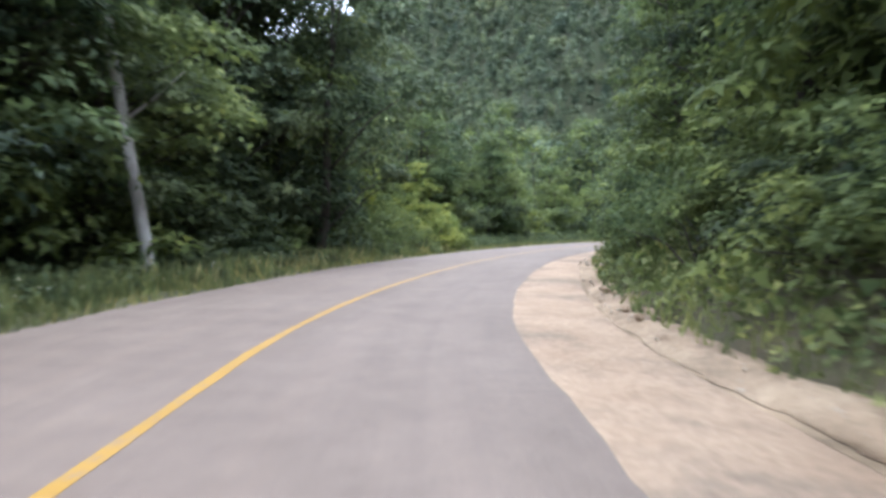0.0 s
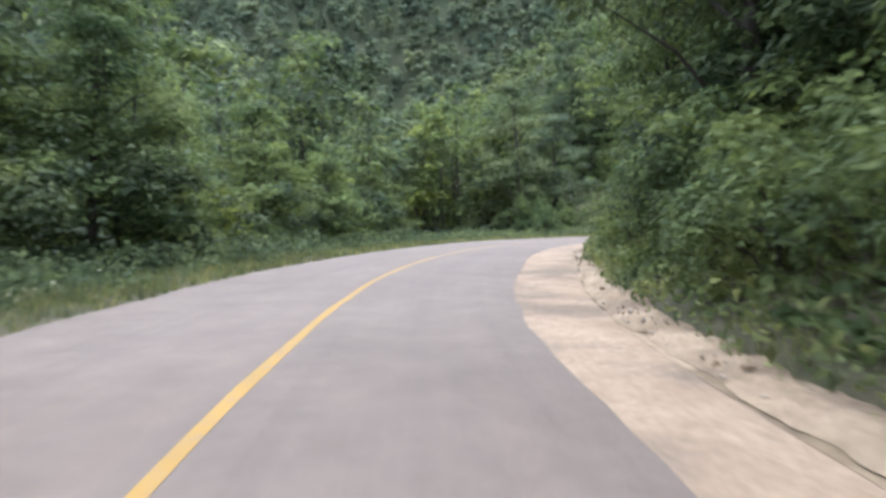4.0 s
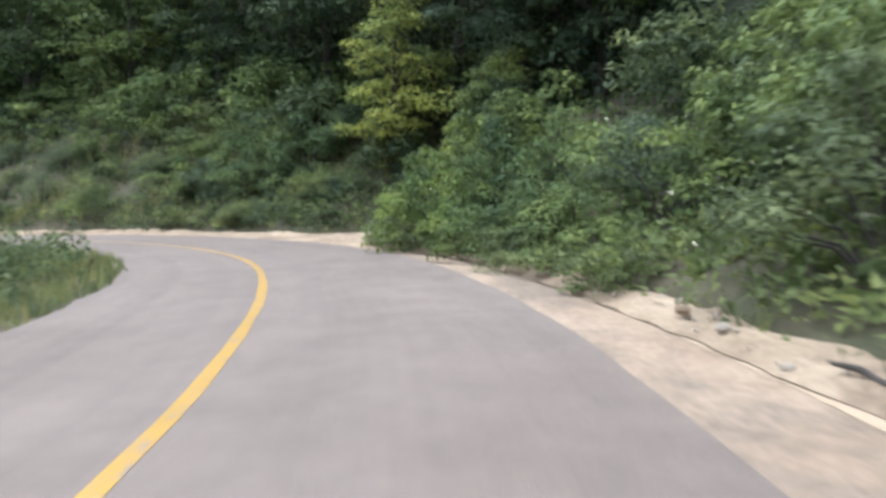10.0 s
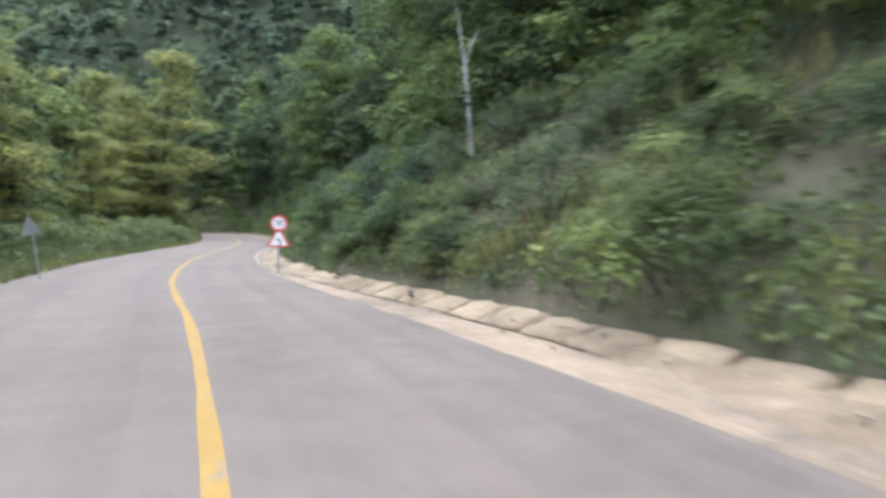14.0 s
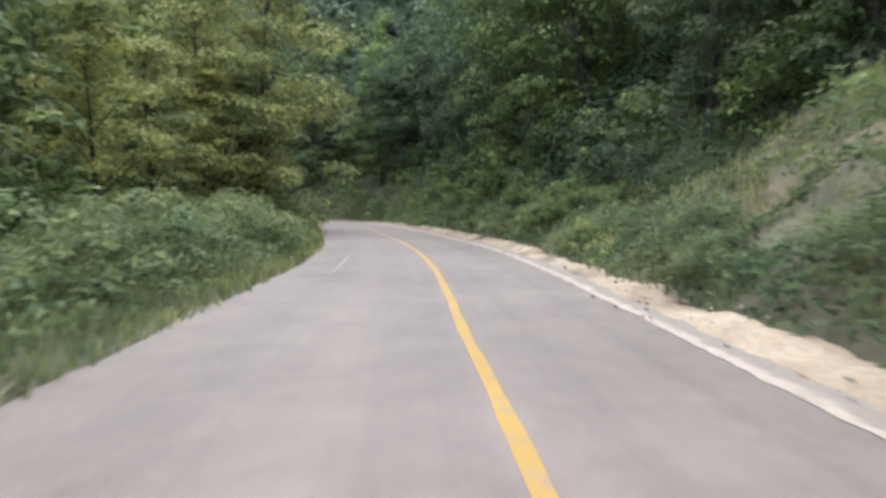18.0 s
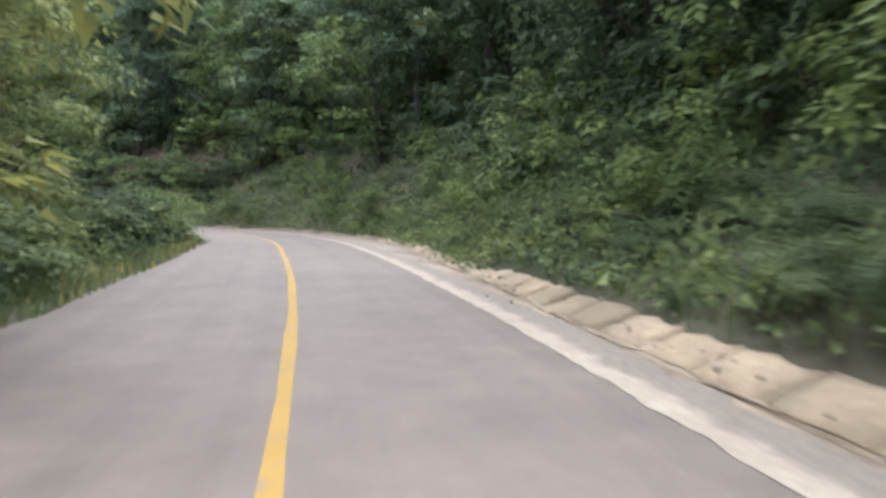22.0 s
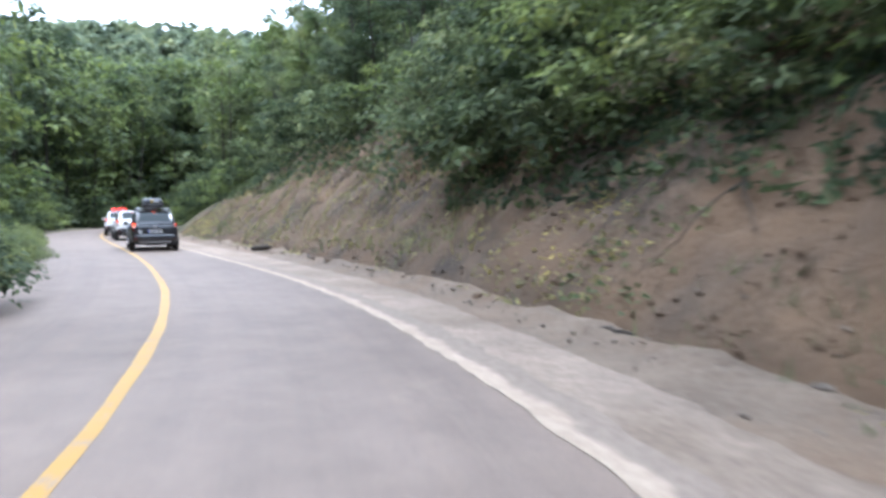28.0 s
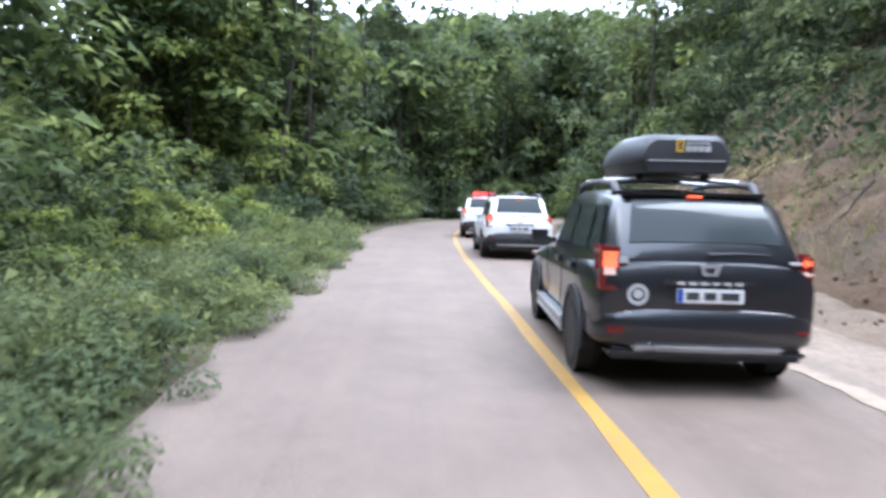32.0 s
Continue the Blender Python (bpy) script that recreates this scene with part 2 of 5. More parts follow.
def gutter_edge(s):
    return np.interp(s, TENS, [4.70, 4.46, 4.22, 3.66, 4.00, 4.81, 4.58, 4.07, 4.03, 4.03, 3.84, 4.21, 3.48, 2.88, 2.63, 2.74, 3.05, 3.32, 3.44, 3.97, 4.59, 4.42, 4.44, 4.26, 3.96, 3.67, 3.60, 3.60, 3.60, 3.60])


def left_edge(s):
    return -np.interp(s, TENS, [3.41, 3.58, 3.65, 3.51, 3.41, 3.35, 3.24, 3.62, 3.41, 2.33, 2.33, 2.88, 3.62, 3.53, 3.45, 3.25, 3.06, 3.11, 3.06, 2.85, 2.59, 2.58, 2.70, 2.59, 2.60, 2.87, 3.02, 3.32, 3.36, 3.38])


def road_coords(x, y):
    x, y = np.asarray(x, float), np.asarray(y, float)
    s, d = np.empty_like(x), np.empty_like(x)
    pts, tan, run = LINE[::2], TANGENT[::2], RUN[::2]
    for a in range(0, len(x), 4000):
        dx, dy = x[a:a + 4000, None] - pts[:, 0], y[a:a + 4000, None] - pts[:, 1]
        i = np.argmin(dx * dx + dy * dy, axis=1)
        k = np.arange(len(i))
        ex, ey = dx[k, i], dy[k, i]
        along = ex * tan[i, 0] + ey * tan[i, 1]
        side = ex * tan[i, 1] - ey * tan[i, 0]
        dist = np.hypot(ex, ey)
        s[a:a + 4000] = run[i] + np.clip(along, -1, 1)
        d[a:a + 4000] = np.where(np.abs(side) > 1e-6, np.sign(side), 1) * dist
    return s, d


BASE = 0.55


def pull_off(s):
    """Extra width of the sandy lay-by outside the bend."""
    return np.interp(s, [98.2, 99.0, 100.0, 101.2, 102.0, 103.0, 104.0, 106.5, 109], [0, 2.0, 2.8, 2.7, 2.0, 0.5, 0.15, 0.1, 0])


def foot(s):
    """Where the bank begins, to the right of the yellow line."""
    return gutter_edge(s) + BASE + pull_off(s)



def rise(s, q):
    """Height of the hillside q metres beyond the sand strip."""
    cut = np.interp(s, [0, 30, 60, 80, 92, 100, 112, 135, 150, 170, 188, 205, 216, 224, 240, 262, 280],
                    [0.8, 1.2, 1.0, 0.9, 0.6, 1.5, 4.0, 4.0, 3.4, 0.9, 1.5, 1.6, 1.8, 2.0, 3.3, 4.2, 2.0])
    steep = np.interp(s, [0, 60, 92, 100, 112, 135, 150, 185, 208, 214, 245, 270], [0.6, 0.5, 0.4, 0.5, 0.75, 0.75, 0.6, 0.5, 0.9, 1.1, 1.05, 0.6])
    after = np.interp(s, [0, 60, 85, 110, 150, 200, 240], [0.7, 0.65, 0.55, 0.7, 0.8, 0.85, 0.9])
    q = np.maximum(q, 0)
    knee = cut / steep
    z = np.where(q < knee, q * steep, cut + (q - knee) * after)
    return 280 * (1 - np.exp(-z / 280)) * np.interp(s, [340, 373], [1, 0.54])


def ground_z(x, y):
    s, d = road_coords(x, y)
    right = rise(s, d - foot(s))
    right = right + 0.4 * np.maximum(right - 14, 0) * np.clip((x + 70) / 50, 0, 1) * np.clip((y - 215) / 25, 0, 1)
    q = -d + left_edge(s)
    left = -0.12 * np.clip(q, 0, 3) / 3 - 0.5 * np.clip((q - 5) / 14, 0, 1) + 0.4 * np.maximum(q - 62, 0)
    left = np.where(left > 0, 85 * (1 - np.exp(-left / 85)), left)
    z = np.where(d > 0, right, left)
    off = np.clip((np.abs(d) - 6) / 12, 0, 1)
    return z + off * 0.45 * fbm(x, y, 3, 0.25) + np.clip((np.abs(d) - 40) / 60, 0, 1) * 5 * fbm(x, y, 5, 0.03)


# ---------------------------------------------------------------- ground, road, gutter


def axis(lo, hi, step, far, ratio=1.25):
    mid = list(np.arange(lo, hi + step, step))
    a, w = lo, step
    low = []
    while a > -far:
        w *= ratio
        a -= w
        low.append(a)
    b, w, high = mid[-1], step, []
    while b < far:
        w *= ratio
        b += w
        high.append(b)
    return np.array(low[::-1] + mid + high)


def grid_faces(n, m):
    i = np.arange(n - 1)[:, None] * m + np.arange(m - 1)[None]
    return np.stack([i, i + m, i + m + 1, i + 1], -1).reshape(-1, 4)


gx, gy = axis(-45, 105, 1.6, 1800), axis(-45, 265, 1.6, 1800)
X, Y = [a.ravel() for a in np.meshgrid(gx, gy, indexing="ij")]
S, D = road_coords(X, Y)
Z = ground_z(X, Y)
near = (D > left_edge(S) - 3.4) & (D < gutter_edge(S) + 7.5)
Z = np.where(near, Z - 0.7, Z)
Z = np.where((D > left_edge(S) - 1.9) & (D < gutter_edge(S) + 2.5), -0.9, Z)
ground = tagged(part("ground", np_mesh("ground", np.stack([X, Y, Z], 1), grid_faces(len(gx), len(gy)), True), SOIL),
                "dark forest soil under trees on a steep hillside", "ground", kind="structure")

SS = np.arange(-45, 330, 0.6)


def strip(name, offsets, heights, material, ss=SS, jitter=None):
    """A sheet along the road; offsets and heights are functions of s, one for each line of points."""
    cols = []
    for k, (o, h) in enumerate(zip(offsets, heights)):
        d = o(ss) + (jitter(ss, k) if jitter else 0)
        x, y = at(ss, d)
        cols.append(np.stack([x, y, h(ss, x, y) if callable(h) else np.full_like(x, h)], 1))
    v = np.stack(cols, 1)
    return part(name, np_mesh(name, v.reshape(-1, 3), grid_faces(len(ss), len(cols))[:, ::-1], True), material)


def asphalt_material():
    m, t, p = nodes("asphalt", 0.75, 0, 0.25)
    v = place(t)
    big, mid, grit = noise_tex(t, v, 0.22, 4), noise_tex(t, v, 1.7, 6, 0.7), noise_tex(t, v, 160, 2)
    col = ramp(t, big, [(0.3, (0.121, 0.092, 0.074)), (0.7, (0.153, 0.119, 0.097))])
    cloud = noise_tex(t, v, 0.75, 8, 0.75)
    col = mix(t, col, ramp(t, cloud, [(0.35, (0.9, 0.89, 0.88)), (0.5, (1, 1, 1)), (0.68, (1.06, 1.05, 1.03))]), 1.0, "MULTIPLY")
    uv = t.nodes.new("ShaderNodeUVMap")
    lane = t.nodes.new("ShaderNodeMapping")
    lane.inputs["Scale"].default_value = (1.7, 0.012, 1)
    t.links.new(uv.outputs["UV"], lane.inputs["Vector"])
    streak = noise_tex(t, lane.outputs["Vector"], 1.0, 6, 0.65)
    col = mix(t, col, ramp(t, streak, [(0.3, (0.87, 0.86, 0.86)), (0.5, (1, 1, 1)), (0.7, (1.1, 1.08, 1.06))]), 1.0, "MULTIPLY")
    spill = ramp(t, noise_tex(t, v, 0.4, 9, 0.8), [(0.62, (0, 0, 0)), (0.75, (0.35, 0.35, 0.35))])
    col = mix(t, col, (0.3, 0.24, 0.18), spill)
    col = mix(t, col, ramp(t, mid, [(0.3, (0.86, 0.86, 0.86)), (0.7, (1.1, 1.1, 1.1))]), 1.0, "MULTIPLY")
    col = mix(t, col, ramp(t, grit, [(0.35, (0.7, 0.7, 0.7)), (0.65, (1.25, 1.25, 1.25))]), 1.0, "MULTIPLY")
    t.links.new(col, p.inputs["Base Color"])
    bump(t, p, grit, 0.25, 0.004)
    return m


def paint_material(name, color, wear):
    m, t, p = nodes(name, 0.6)
    v = place(t)
    n = noise_tex(t, v, 5, 8, 0.75)
    mask = ramp(t, n, [(wear - 0.06, (0, 0, 0)), (wear + 0.06, (1, 1, 1))])
    tone = ramp(t, noise_tex(t, v, 1.1), [(0.3, tuple(c * 0.8 for c in color)), (0.7, color)])
    t.links.new(mix(t, (0.155, 0.125, 0.109), tone, mask), p.inputs["Base Color"])
    bump(t, p, n, 0.2, 0.003)
    return m


BARE = earth("bare_slope", [(0.3, (0.14, 0.105, 0.062)), (0.7, (0.25, 0.19, 0.12))], 0.9, 6, 1.0, (0.09, 0.085, 0.042), spread=0.1, depth=0.12)
ASPHALT = asphalt_material()


def lay_uv(ob, ss, across):
    """Texture places in metres: across the road and along it."""
    me = ob.data
    layer = me.uv_layers.new(name="along")
    table = np.stack([np.stack([o(ss) for o in across], 1), np.repeat(ss[:, None], len(across), 1)], -1).reshape(-1, 2)
    index = np.empty(len(me.loops), np.int32)
    me.loops.foreach_get("vertex_index", index)
    layer.data.foreach_set("uv", table[index].astype(np.float32).ravel())


YELLOW = paint_material("yellow_paint", (0.29, 0.165, 0.026), 0.4)
WHITE = paint_material("worn_white_paint", (0.2, 0.165, 0.143), 0.57)
GROOVE = earth("wet_groove", [(0.3, (0.11, 0.08, 0.05)), (0.7, (0.22, 0.16, 0.1))], 1.5, 20, 0.6, (0.34, 0.25, 0.165), spread=0.06)
WET_EARTH = earth("wet_earth", [(0.3, (0.09, 0.062, 0.038)), (0.7, (0.17, 0.118, 0.074))], 1.5, 20, 0.6, (0.25, 0.19, 0.13), spread=0.06)


def dusty_strip():
    """Cream dust lying thick beside the asphalt and thinning out over grey concrete."""
    m, t, p = nodes("dusty_concrete", 0.95)
    v = place(t)
    big, small = noise_tex(t, v, 2.2, 6), noise_tex(t, v, 12, 8, 0.7)
    uv = t.nodes.new("ShaderNodeUVMap")
    split = t.nodes.new("ShaderNodeSeparateXYZ")
    t.links.new(uv.outputs["UV"], split.inputs["Vector"])
    total = t.nodes.new("ShaderNodeMath")
    t.links.new(split.outputs["X"], total.inputs[0])
    t.links.new(noise_tex(t, v, 1.4, 8, 0.75), total.inputs[1])
    mask = ramp(t, total.outputs["Value"], [(0.82, (0, 0, 0)), (1.28, (1, 1, 1))])
    col = mix(t, ramp(t, big, [(0.3, (0.25, 0.196, 0.147)), (0.7, (0.34, 0.275, 0.213))]), (0.185, 0.148, 0.118), mask)
    col = mix(t, col, ramp(t, small, [(0.25, (0.66, 0.64, 0.62)), (0.75, (1.22, 1.22, 1.22))]), 1.0, "MULTIPLY")
    t.links.new(col, p.inputs["Base Color"])
    bump(t, p, small, 0.6, 0.03)
    return m


PALE = dusty_strip()

wob = lambda s, a, f, ph=0.0: a * np.sin(s * f + ph) + a * 0.6 * np.sin(s * f * 2.7 + 1 + ph) + a * 0.35 * np.sin(s * f * 6.1 + 2 + ph)

ACROSS = [lambda s: left_edge(s) - 0.1 + wob(s, 0.06, 0.5) + wob(s, 0.04, 1.9, 2.0), lambda s: left_edge(s) * 0.5, lambda s: 0 * s, lambda s: right_edge(s) * 0.5,
          lambda s: right_edge(s) + wob(s, 0.02, 0.4) + wob(s, 0.008, 2.1, 3.0) + wob(s, 0.01, 4.9)]
road = tagged(strip("road", ACROSS, [-0.01, 0.0, 0.0, 0.0, -0.005], ASPHALT),
              "worn light grey asphalt country road with two lanes", "road", kind="structure")
lay_uv(road, SS, ACROSS)
tagged(strip("centre_line", [lambda s: -0.064 + wob(s, 0.008, 1.5), lambda s: 0.064 + wob(s, 0.008, 1.2)], [0.004, 0.004], YELLOW),
       "solid yellow painted line along the middle of the road", "road marking", kind="structure")
fade = lambda s: 0.055 * np.clip((s - 151) / 4, 0.1, 1) * np.clip((159 - s) / 4, 0.1, 1)
tagged(strip("edge_line", [lambda s: -2.475 + (s - 140) * 0.02 - fade(s), lambda s: -2.475 + (s - 140) * 0.02 + fade(s)], [0.004, 0.004], WHITE, np.arange(151, 159.1, 0.5)),
       "faint worn white edge line on asphalt", "road marking", kind="structure")


def changing_cover(name, first, second, s0, s1, stain):
    """Sand that gives way to grey-brown dirt between s0 and s1 metres, with an uneven border."""
    m, t, p = nodes(name, 0.93)
    v = place(t)
    big, small = noise_tex(t, v, 0.9, 6), noise_tex(t, v, 13, 8, 0.7)
    uv = t.nodes.new("ShaderNodeUVMap")
    split = t.nodes.new("ShaderNodeSeparateXYZ")
    t.links.new(uv.outputs["UV"], split.inputs["Vector"])
    reach = add(t, "ShaderNodeMapRange", From_Min=s0, From_Max=s1, To_Min=-0.35, To_Max=0.35)
    t.links.new(split.outputs["Y"], reach.inputs["Value"])
    total = t.nodes.new("ShaderNodeMath")
    t.links.new(reach.outputs["Result"], total.inputs[0])
    t.links.new(noise_tex(t, v, 0.6, 7, 0.7), total.inputs[1])
    mask = ramp(t, total.outputs["Value"], [(0.38, (0, 0, 0)), (0.62, (1, 1, 1))])
    col = mix(t, ramp(t, big, [(0.3, first[0]), (0.7, first[1])]), ramp(t, big, [(0.3, second[0]), (0.7, second[1])]), mask)
    patch = ramp(t, noise_tex(t, v, 0.33, 7, 0.7), [(0.47, (0, 0, 0)), (0.6, (0.85, 0.85, 0.85))])
    col = mix(t, col, stain, patch)
    col = mix(t, col, ramp(t, small, [(0.25, (0.62, 0.6, 0.58)), (0.75, (1.25, 1.25, 1.25))]), 1.0, "MULTIPLY")
    t.links.new(col, p.inputs["Base Color"])
    bump(t, p, small, 0.9, 0.035)
    return m


GUTTER = changing_cover("gutter_cover", ((0.25, 0.176, 0.118), (0.35, 0.259, 0.18)), ((0.185, 0.145, 0.114), (0.275, 0.218, 0.17)), 176, 198, (0.16, 0.122, 0.09))
STRAND = changing_cover("strand_cover", ((0.22, 0.157, 0.1), (0.37, 0.28, 0.19)), ((0.11, 0.084, 0.062), (0.185, 0.142, 0.105)), 198, 218, (0.15, 0.105, 0.07))
GUT = [lambda s: right_edge(s) - 0.16, lambda s: right_edge(s) * 0.45 + gutter_edge(s) * 0.55, lambda s: gutter_edge(s) - 0.06, lambda s: gutter_edge(s), lambda s: gutter_edge(s) + 0.2]
gutter = tagged(strip("gutter", GUT, [-0.014, -0.03, -0.05, -0.07, -0.085], GUTTER), "sand-covered concrete gutter sloping away from the road", "gutter", kind="structure")
lay_uv(gutter, SS, GUT)
PALE_S = np.arange(120, 329, 0.15)
pale = tagged(strip("pale_strip", [lambda s: right_edge(s) - 0.1 + 0.1 * np.clip((140 - s) / 20, 0, 1) + wob(s, 0.015, 0.4) + wob(s, 0.012, 5.3) + wob(s, 0.012, 13.0),
                                   lambda s: right_edge(s) + 0.02 + 0.6 * np.clip((s - 120) / 50, 0, 1) * np.interp(s, [198, 216], [1, 0.6]) + wob(s, 0.03, 0.7, 1.0) + wob(s, 0.03, 5.7) + wob(s, 0.02, 14.0)],
                    [0.003, -0.012], PALE, PALE_S), "pale dusty concrete strip along the asphalt edge", "gutter", kind="structure")
lay_uv(pale, PALE_S, [lambda s: 0 * s, lambda s: 0 * s + 1])


lined = lambda s: np.clip((s - 109) / 1.5, 0, 1) * np.clip((125 - s) / 2, 0, 1) + np.clip((s - 157) / 2, 0, 1) * np.clip((186 - s) / 3, 0, 1)


def groove(name, s0, s1, material):
    tagged(strip(name, [lambda s: gutter_edge(s) - 0.005, lambda s: gutter_edge(s) + 0.03 + wob(s, 0.012, 1.1), lambda s: gutter_edge(s) + 0.1 + wob(s, 0.03, 1.7), lambda s: gutter_edge(s) + 0.3],
                 [-0.064, -0.068, -0.058, lambda s, x, y: -0.056 - 0.1 * lined(s)], material, np.arange(s0, s1 + 0.01, 0.4)), "narrow dark wet drain groove along the gutter", "drain", kind="structure")


groove("drain_channel_1", -45, 92, GROOVE)
groove("drain_channel_2", 117, 214, WET_EARTH)

sandz = lambda k: (lambda s, x, y: [0.0, 0.05, 0.07, 0.02][k] - 0.14 * lined(s) + (0.055 * fbm(x, y, 8, 1.6) + 0.045 * fbm(x, y, 9, 5.0, 3)) * (k > 0))


def sand_piece(name, s0, s1, label, inner=0.05, first=-0.05):
    ss = np.arange(s0, s1 + 0.01, 0.15)
    cols = [lambda s: gutter_edge(s) + inner + wob(s, 0.035, 0.55) + wob(s, 0.03, 2.9, 1.0) + wob(s, 0.015, 9.0), lambda s: gutter_edge(s) + 0.16 + wob(s, 0.04, 0.9), lambda s: gutter_edge(s) + 0.3 + wob(s, 0.05, 1.3),
            lambda s: gutter_edge(s) + 0.45 + wob(s, 0.06, 0.7), lambda s: gutter_edge(s) + 0.6 + wob(s, 0.06, 1.1), lambda s: foot(s) + 0.3 + wob(s, 0.12, 0.6)]
    ob = strip(name, cols, [lambda s, x, y: 0 * x + first, sandz(0), sandz(1), sandz(2), sandz(2), sandz(3)], STRAND, ss)
    lay_uv(ob, ss, cols)
    tagged(ob, label, "sand", kind="structure")


sand_piece("sand_strip_1", -45, 214.05, "pale washed-out sand beside the drain")
sand_piece("sand_strip_2", 214.05, 329, "brown dirt washed down over the gutter", -0.3, -0.04)
ends = lambda s: np.clip((97.5 - s) / 3, 0, 1) + np.clip((s - 110) / 4, 0, 1)
tagged(strip("lay_by", [lambda s: (1 - ends(s)) * (right_edge(s) + 0.05 + wob(s, 0.2, 1.1) + wob(s, 0.13, 3.7, 1.0) + wob(s, 0.06, 9.1, 2.0)) + ends(s) * (gutter_edge(s) + 0.05), lambda s: gutter_edge(s) + 0.12 + wob(s, 0.03, 2.0),
                        lambda s: gutter_edge(s) + 0.3 + 0.35 * pull_off(s), lambda s: gutter_edge(s) + 0.4 + 0.7 * pull_off(s), lambda s: foot(s) + 0.25 + wob(s, 0.2, 1.1) + wob(s, 0.1, 3.7)],
             [lambda s, x, y: -0.035 - 0.03 * ends(s), lambda s, x, y: 0.014 - 0.05 * ends(s)] + [lambda s, x, y: 0.02 + 0.035 * np.abs(fbm(x, y, 15, 1.1)) + 0.012 * fbm(x, y, 16, 4)] * 3, SAND, np.arange(94.6, 114, 0.15)),
       "pale rippled sand washed over the lay-by in the bend", "sand", kind="structure")


def bank_h(q, extra=0.0):
    def h(s, x, y):
        z = rise(s, np.full_like(s, q))
        rough = min(1.0, q / 1.5)
        return z + rough * (0.22 * fbm(x, y, 21, 0.9) + 0.13 * fbm(x, y, 22, 3.3, 3)) - (0.25 if q < 0.01 else 0) + extra * rough * (
            0.15 * fbm(x, y, 23, 7.0, 3) + 0.16 * np.abs(np.sin(s * 2.3 + 0.7 * np.sin(s * 0.9) + 0.5 * q)) + 0.1 * fbm(s * 0.6, q + 0 * s, 24, 3.0, 3) - 0.1)
    return h


BANK = [0.0, 0.25, 0.5, 0.8, 1.1, 1.5, 1.9, 2.3, 2.8, 3.3, 3.9, 4.5, 5.2, 6.0, 7.0, 8.2]
off = lambda q: (lambda s: foot(s) + q)


def bank_piece(name, a, b, material, label, step=0.5, rows=BANK, extra=0.0):
    ss = np.arange(a, b + 0.01, step)
    tagged(strip(name, [off(q) for q in rows], [bank_h(q, extra) for q in rows], material, ss), label, "bank", kind="structure")


bank_piece("bank_1", -45, 148.5, VERGE, "overgrown earth bank rising from the road")
bank_piece("bank_5", 154.5, 222, VERGE, "overgrown earth bank rising from the road")
FINE = list(np.arange(0, 4.6, 0.2)) + [5.0, 5.6, 6.4, 7.3, 8.2]
bank_piece("bank_4", 148.5, 154.5, BARE, "bare yellowish eroded patch in the grassy bank", 0.2, FINE, 0.8)
bank_piece("bank_2", 222, 262, CUT, "bare brown earth cut bank with stones and roots", 0.2, FINE, 1.0)
bank_piece("bank_3", 262, 329, VERGE, "overgrown earth bank rising from the road")
VQ = [0.0, 0.3, 0.7, 1.3, 2.0, 2.8, 3.8]
tagged(strip("verge", [(lambda q: (lambda s: left_edge(s) + 0.05 - q))(q) for q in VQ],
             [(lambda q: (lambda s, x, y: -0.05 + min(q, 1) * (0.05 + 0.09 * fbm(x, y, 31, 1.2)) - 0.02 * q))(q) for q in VQ], VERGE),
       "grassy earth verge beside the asphalt", "verge", kind="structure")

LINING = earth("slab_concrete", [(0.3, (0.27, 0.195, 0.122)), (0.7, (0.43, 0.32, 0.208))], 1.3, 11, 1.0, (0.19, 0.138, 0.09), 0.93, 0.1, 0.03)


def slab_mesh(seed):
    """A thin worn slab of the gutter lining, one metre along y and tilted up along x."""
    r = random.Random(seed)
    bm = bmesh.new()
    bmesh.ops.create_grid(bm, x_segments=5, y_segments=5, size=0.5)
    for v in bm.verts:
        edge = max(abs(v.co.x), abs(v.co.y)) > 0.49
        v.co.z = r.uniform(-0.012, 0.012) - (0.03 if edge else 0)
        v.co.y *= 0.96 + r.uniform(-0.02, 0.01)
        v.co.x = v.co.x * 0.68 + (r.uniform(-0.05, 0.02) if v.co.x > 0.49 else 0)
    rim = [e for e in bm.edges if e.is_boundary]
    out = bmesh.ops.extrude_edge_only(bm, edges=rim)
    for v in [g for g in out["geom"] if isinstance(g, bmesh.types.BMVert)]:
        v.co.z -= 0.09
    for f in bm.faces:
        f.smooth = True
    me = bpy.data.meshes.new("slab")
    bm.to_mesh(me)
    bm.free()
    me.materials.append(LINING)
    return me


SLABS = [slab_mesh(k) for k in range(5)]
SR = random.Random(4)
for k in range(76):
    s_mid = 110 + k * 1.0
    if SR.random() < 0.06 or 124 < s_mid < 158:
        continue
    x, y = [float(c) for c in at(s_mid, float(gutter_edge(s_mid)) + 0.41)]
    fx, fy = [float(b - a) for a, b in zip(at(s_mid - 0.5, float(gutter_edge(s_mid - 0.5))), at(s_mid + 0.5, float(gutter_edge(s_mid + 0.5))))]
    slab = new("slab", SR.choice(SLABS))
    slab.parent = gutter
    slab.matrix_basis = pose(x, y, 0.045 + SR.uniform(-0.02, 0.015), SR.uniform(-1.5, 1.5), -19 + SR.uniform(-3, 3), math.degrees(math.atan2(-fx, fy)) + SR.uniform(-1.5, 1.5))

# ---------------------------------------------------------------- plants


def unit(rs, n):
    v = rs.normal(size=(n, 3))
    return v / np.linalg.norm(v, axis=1)[:, None]


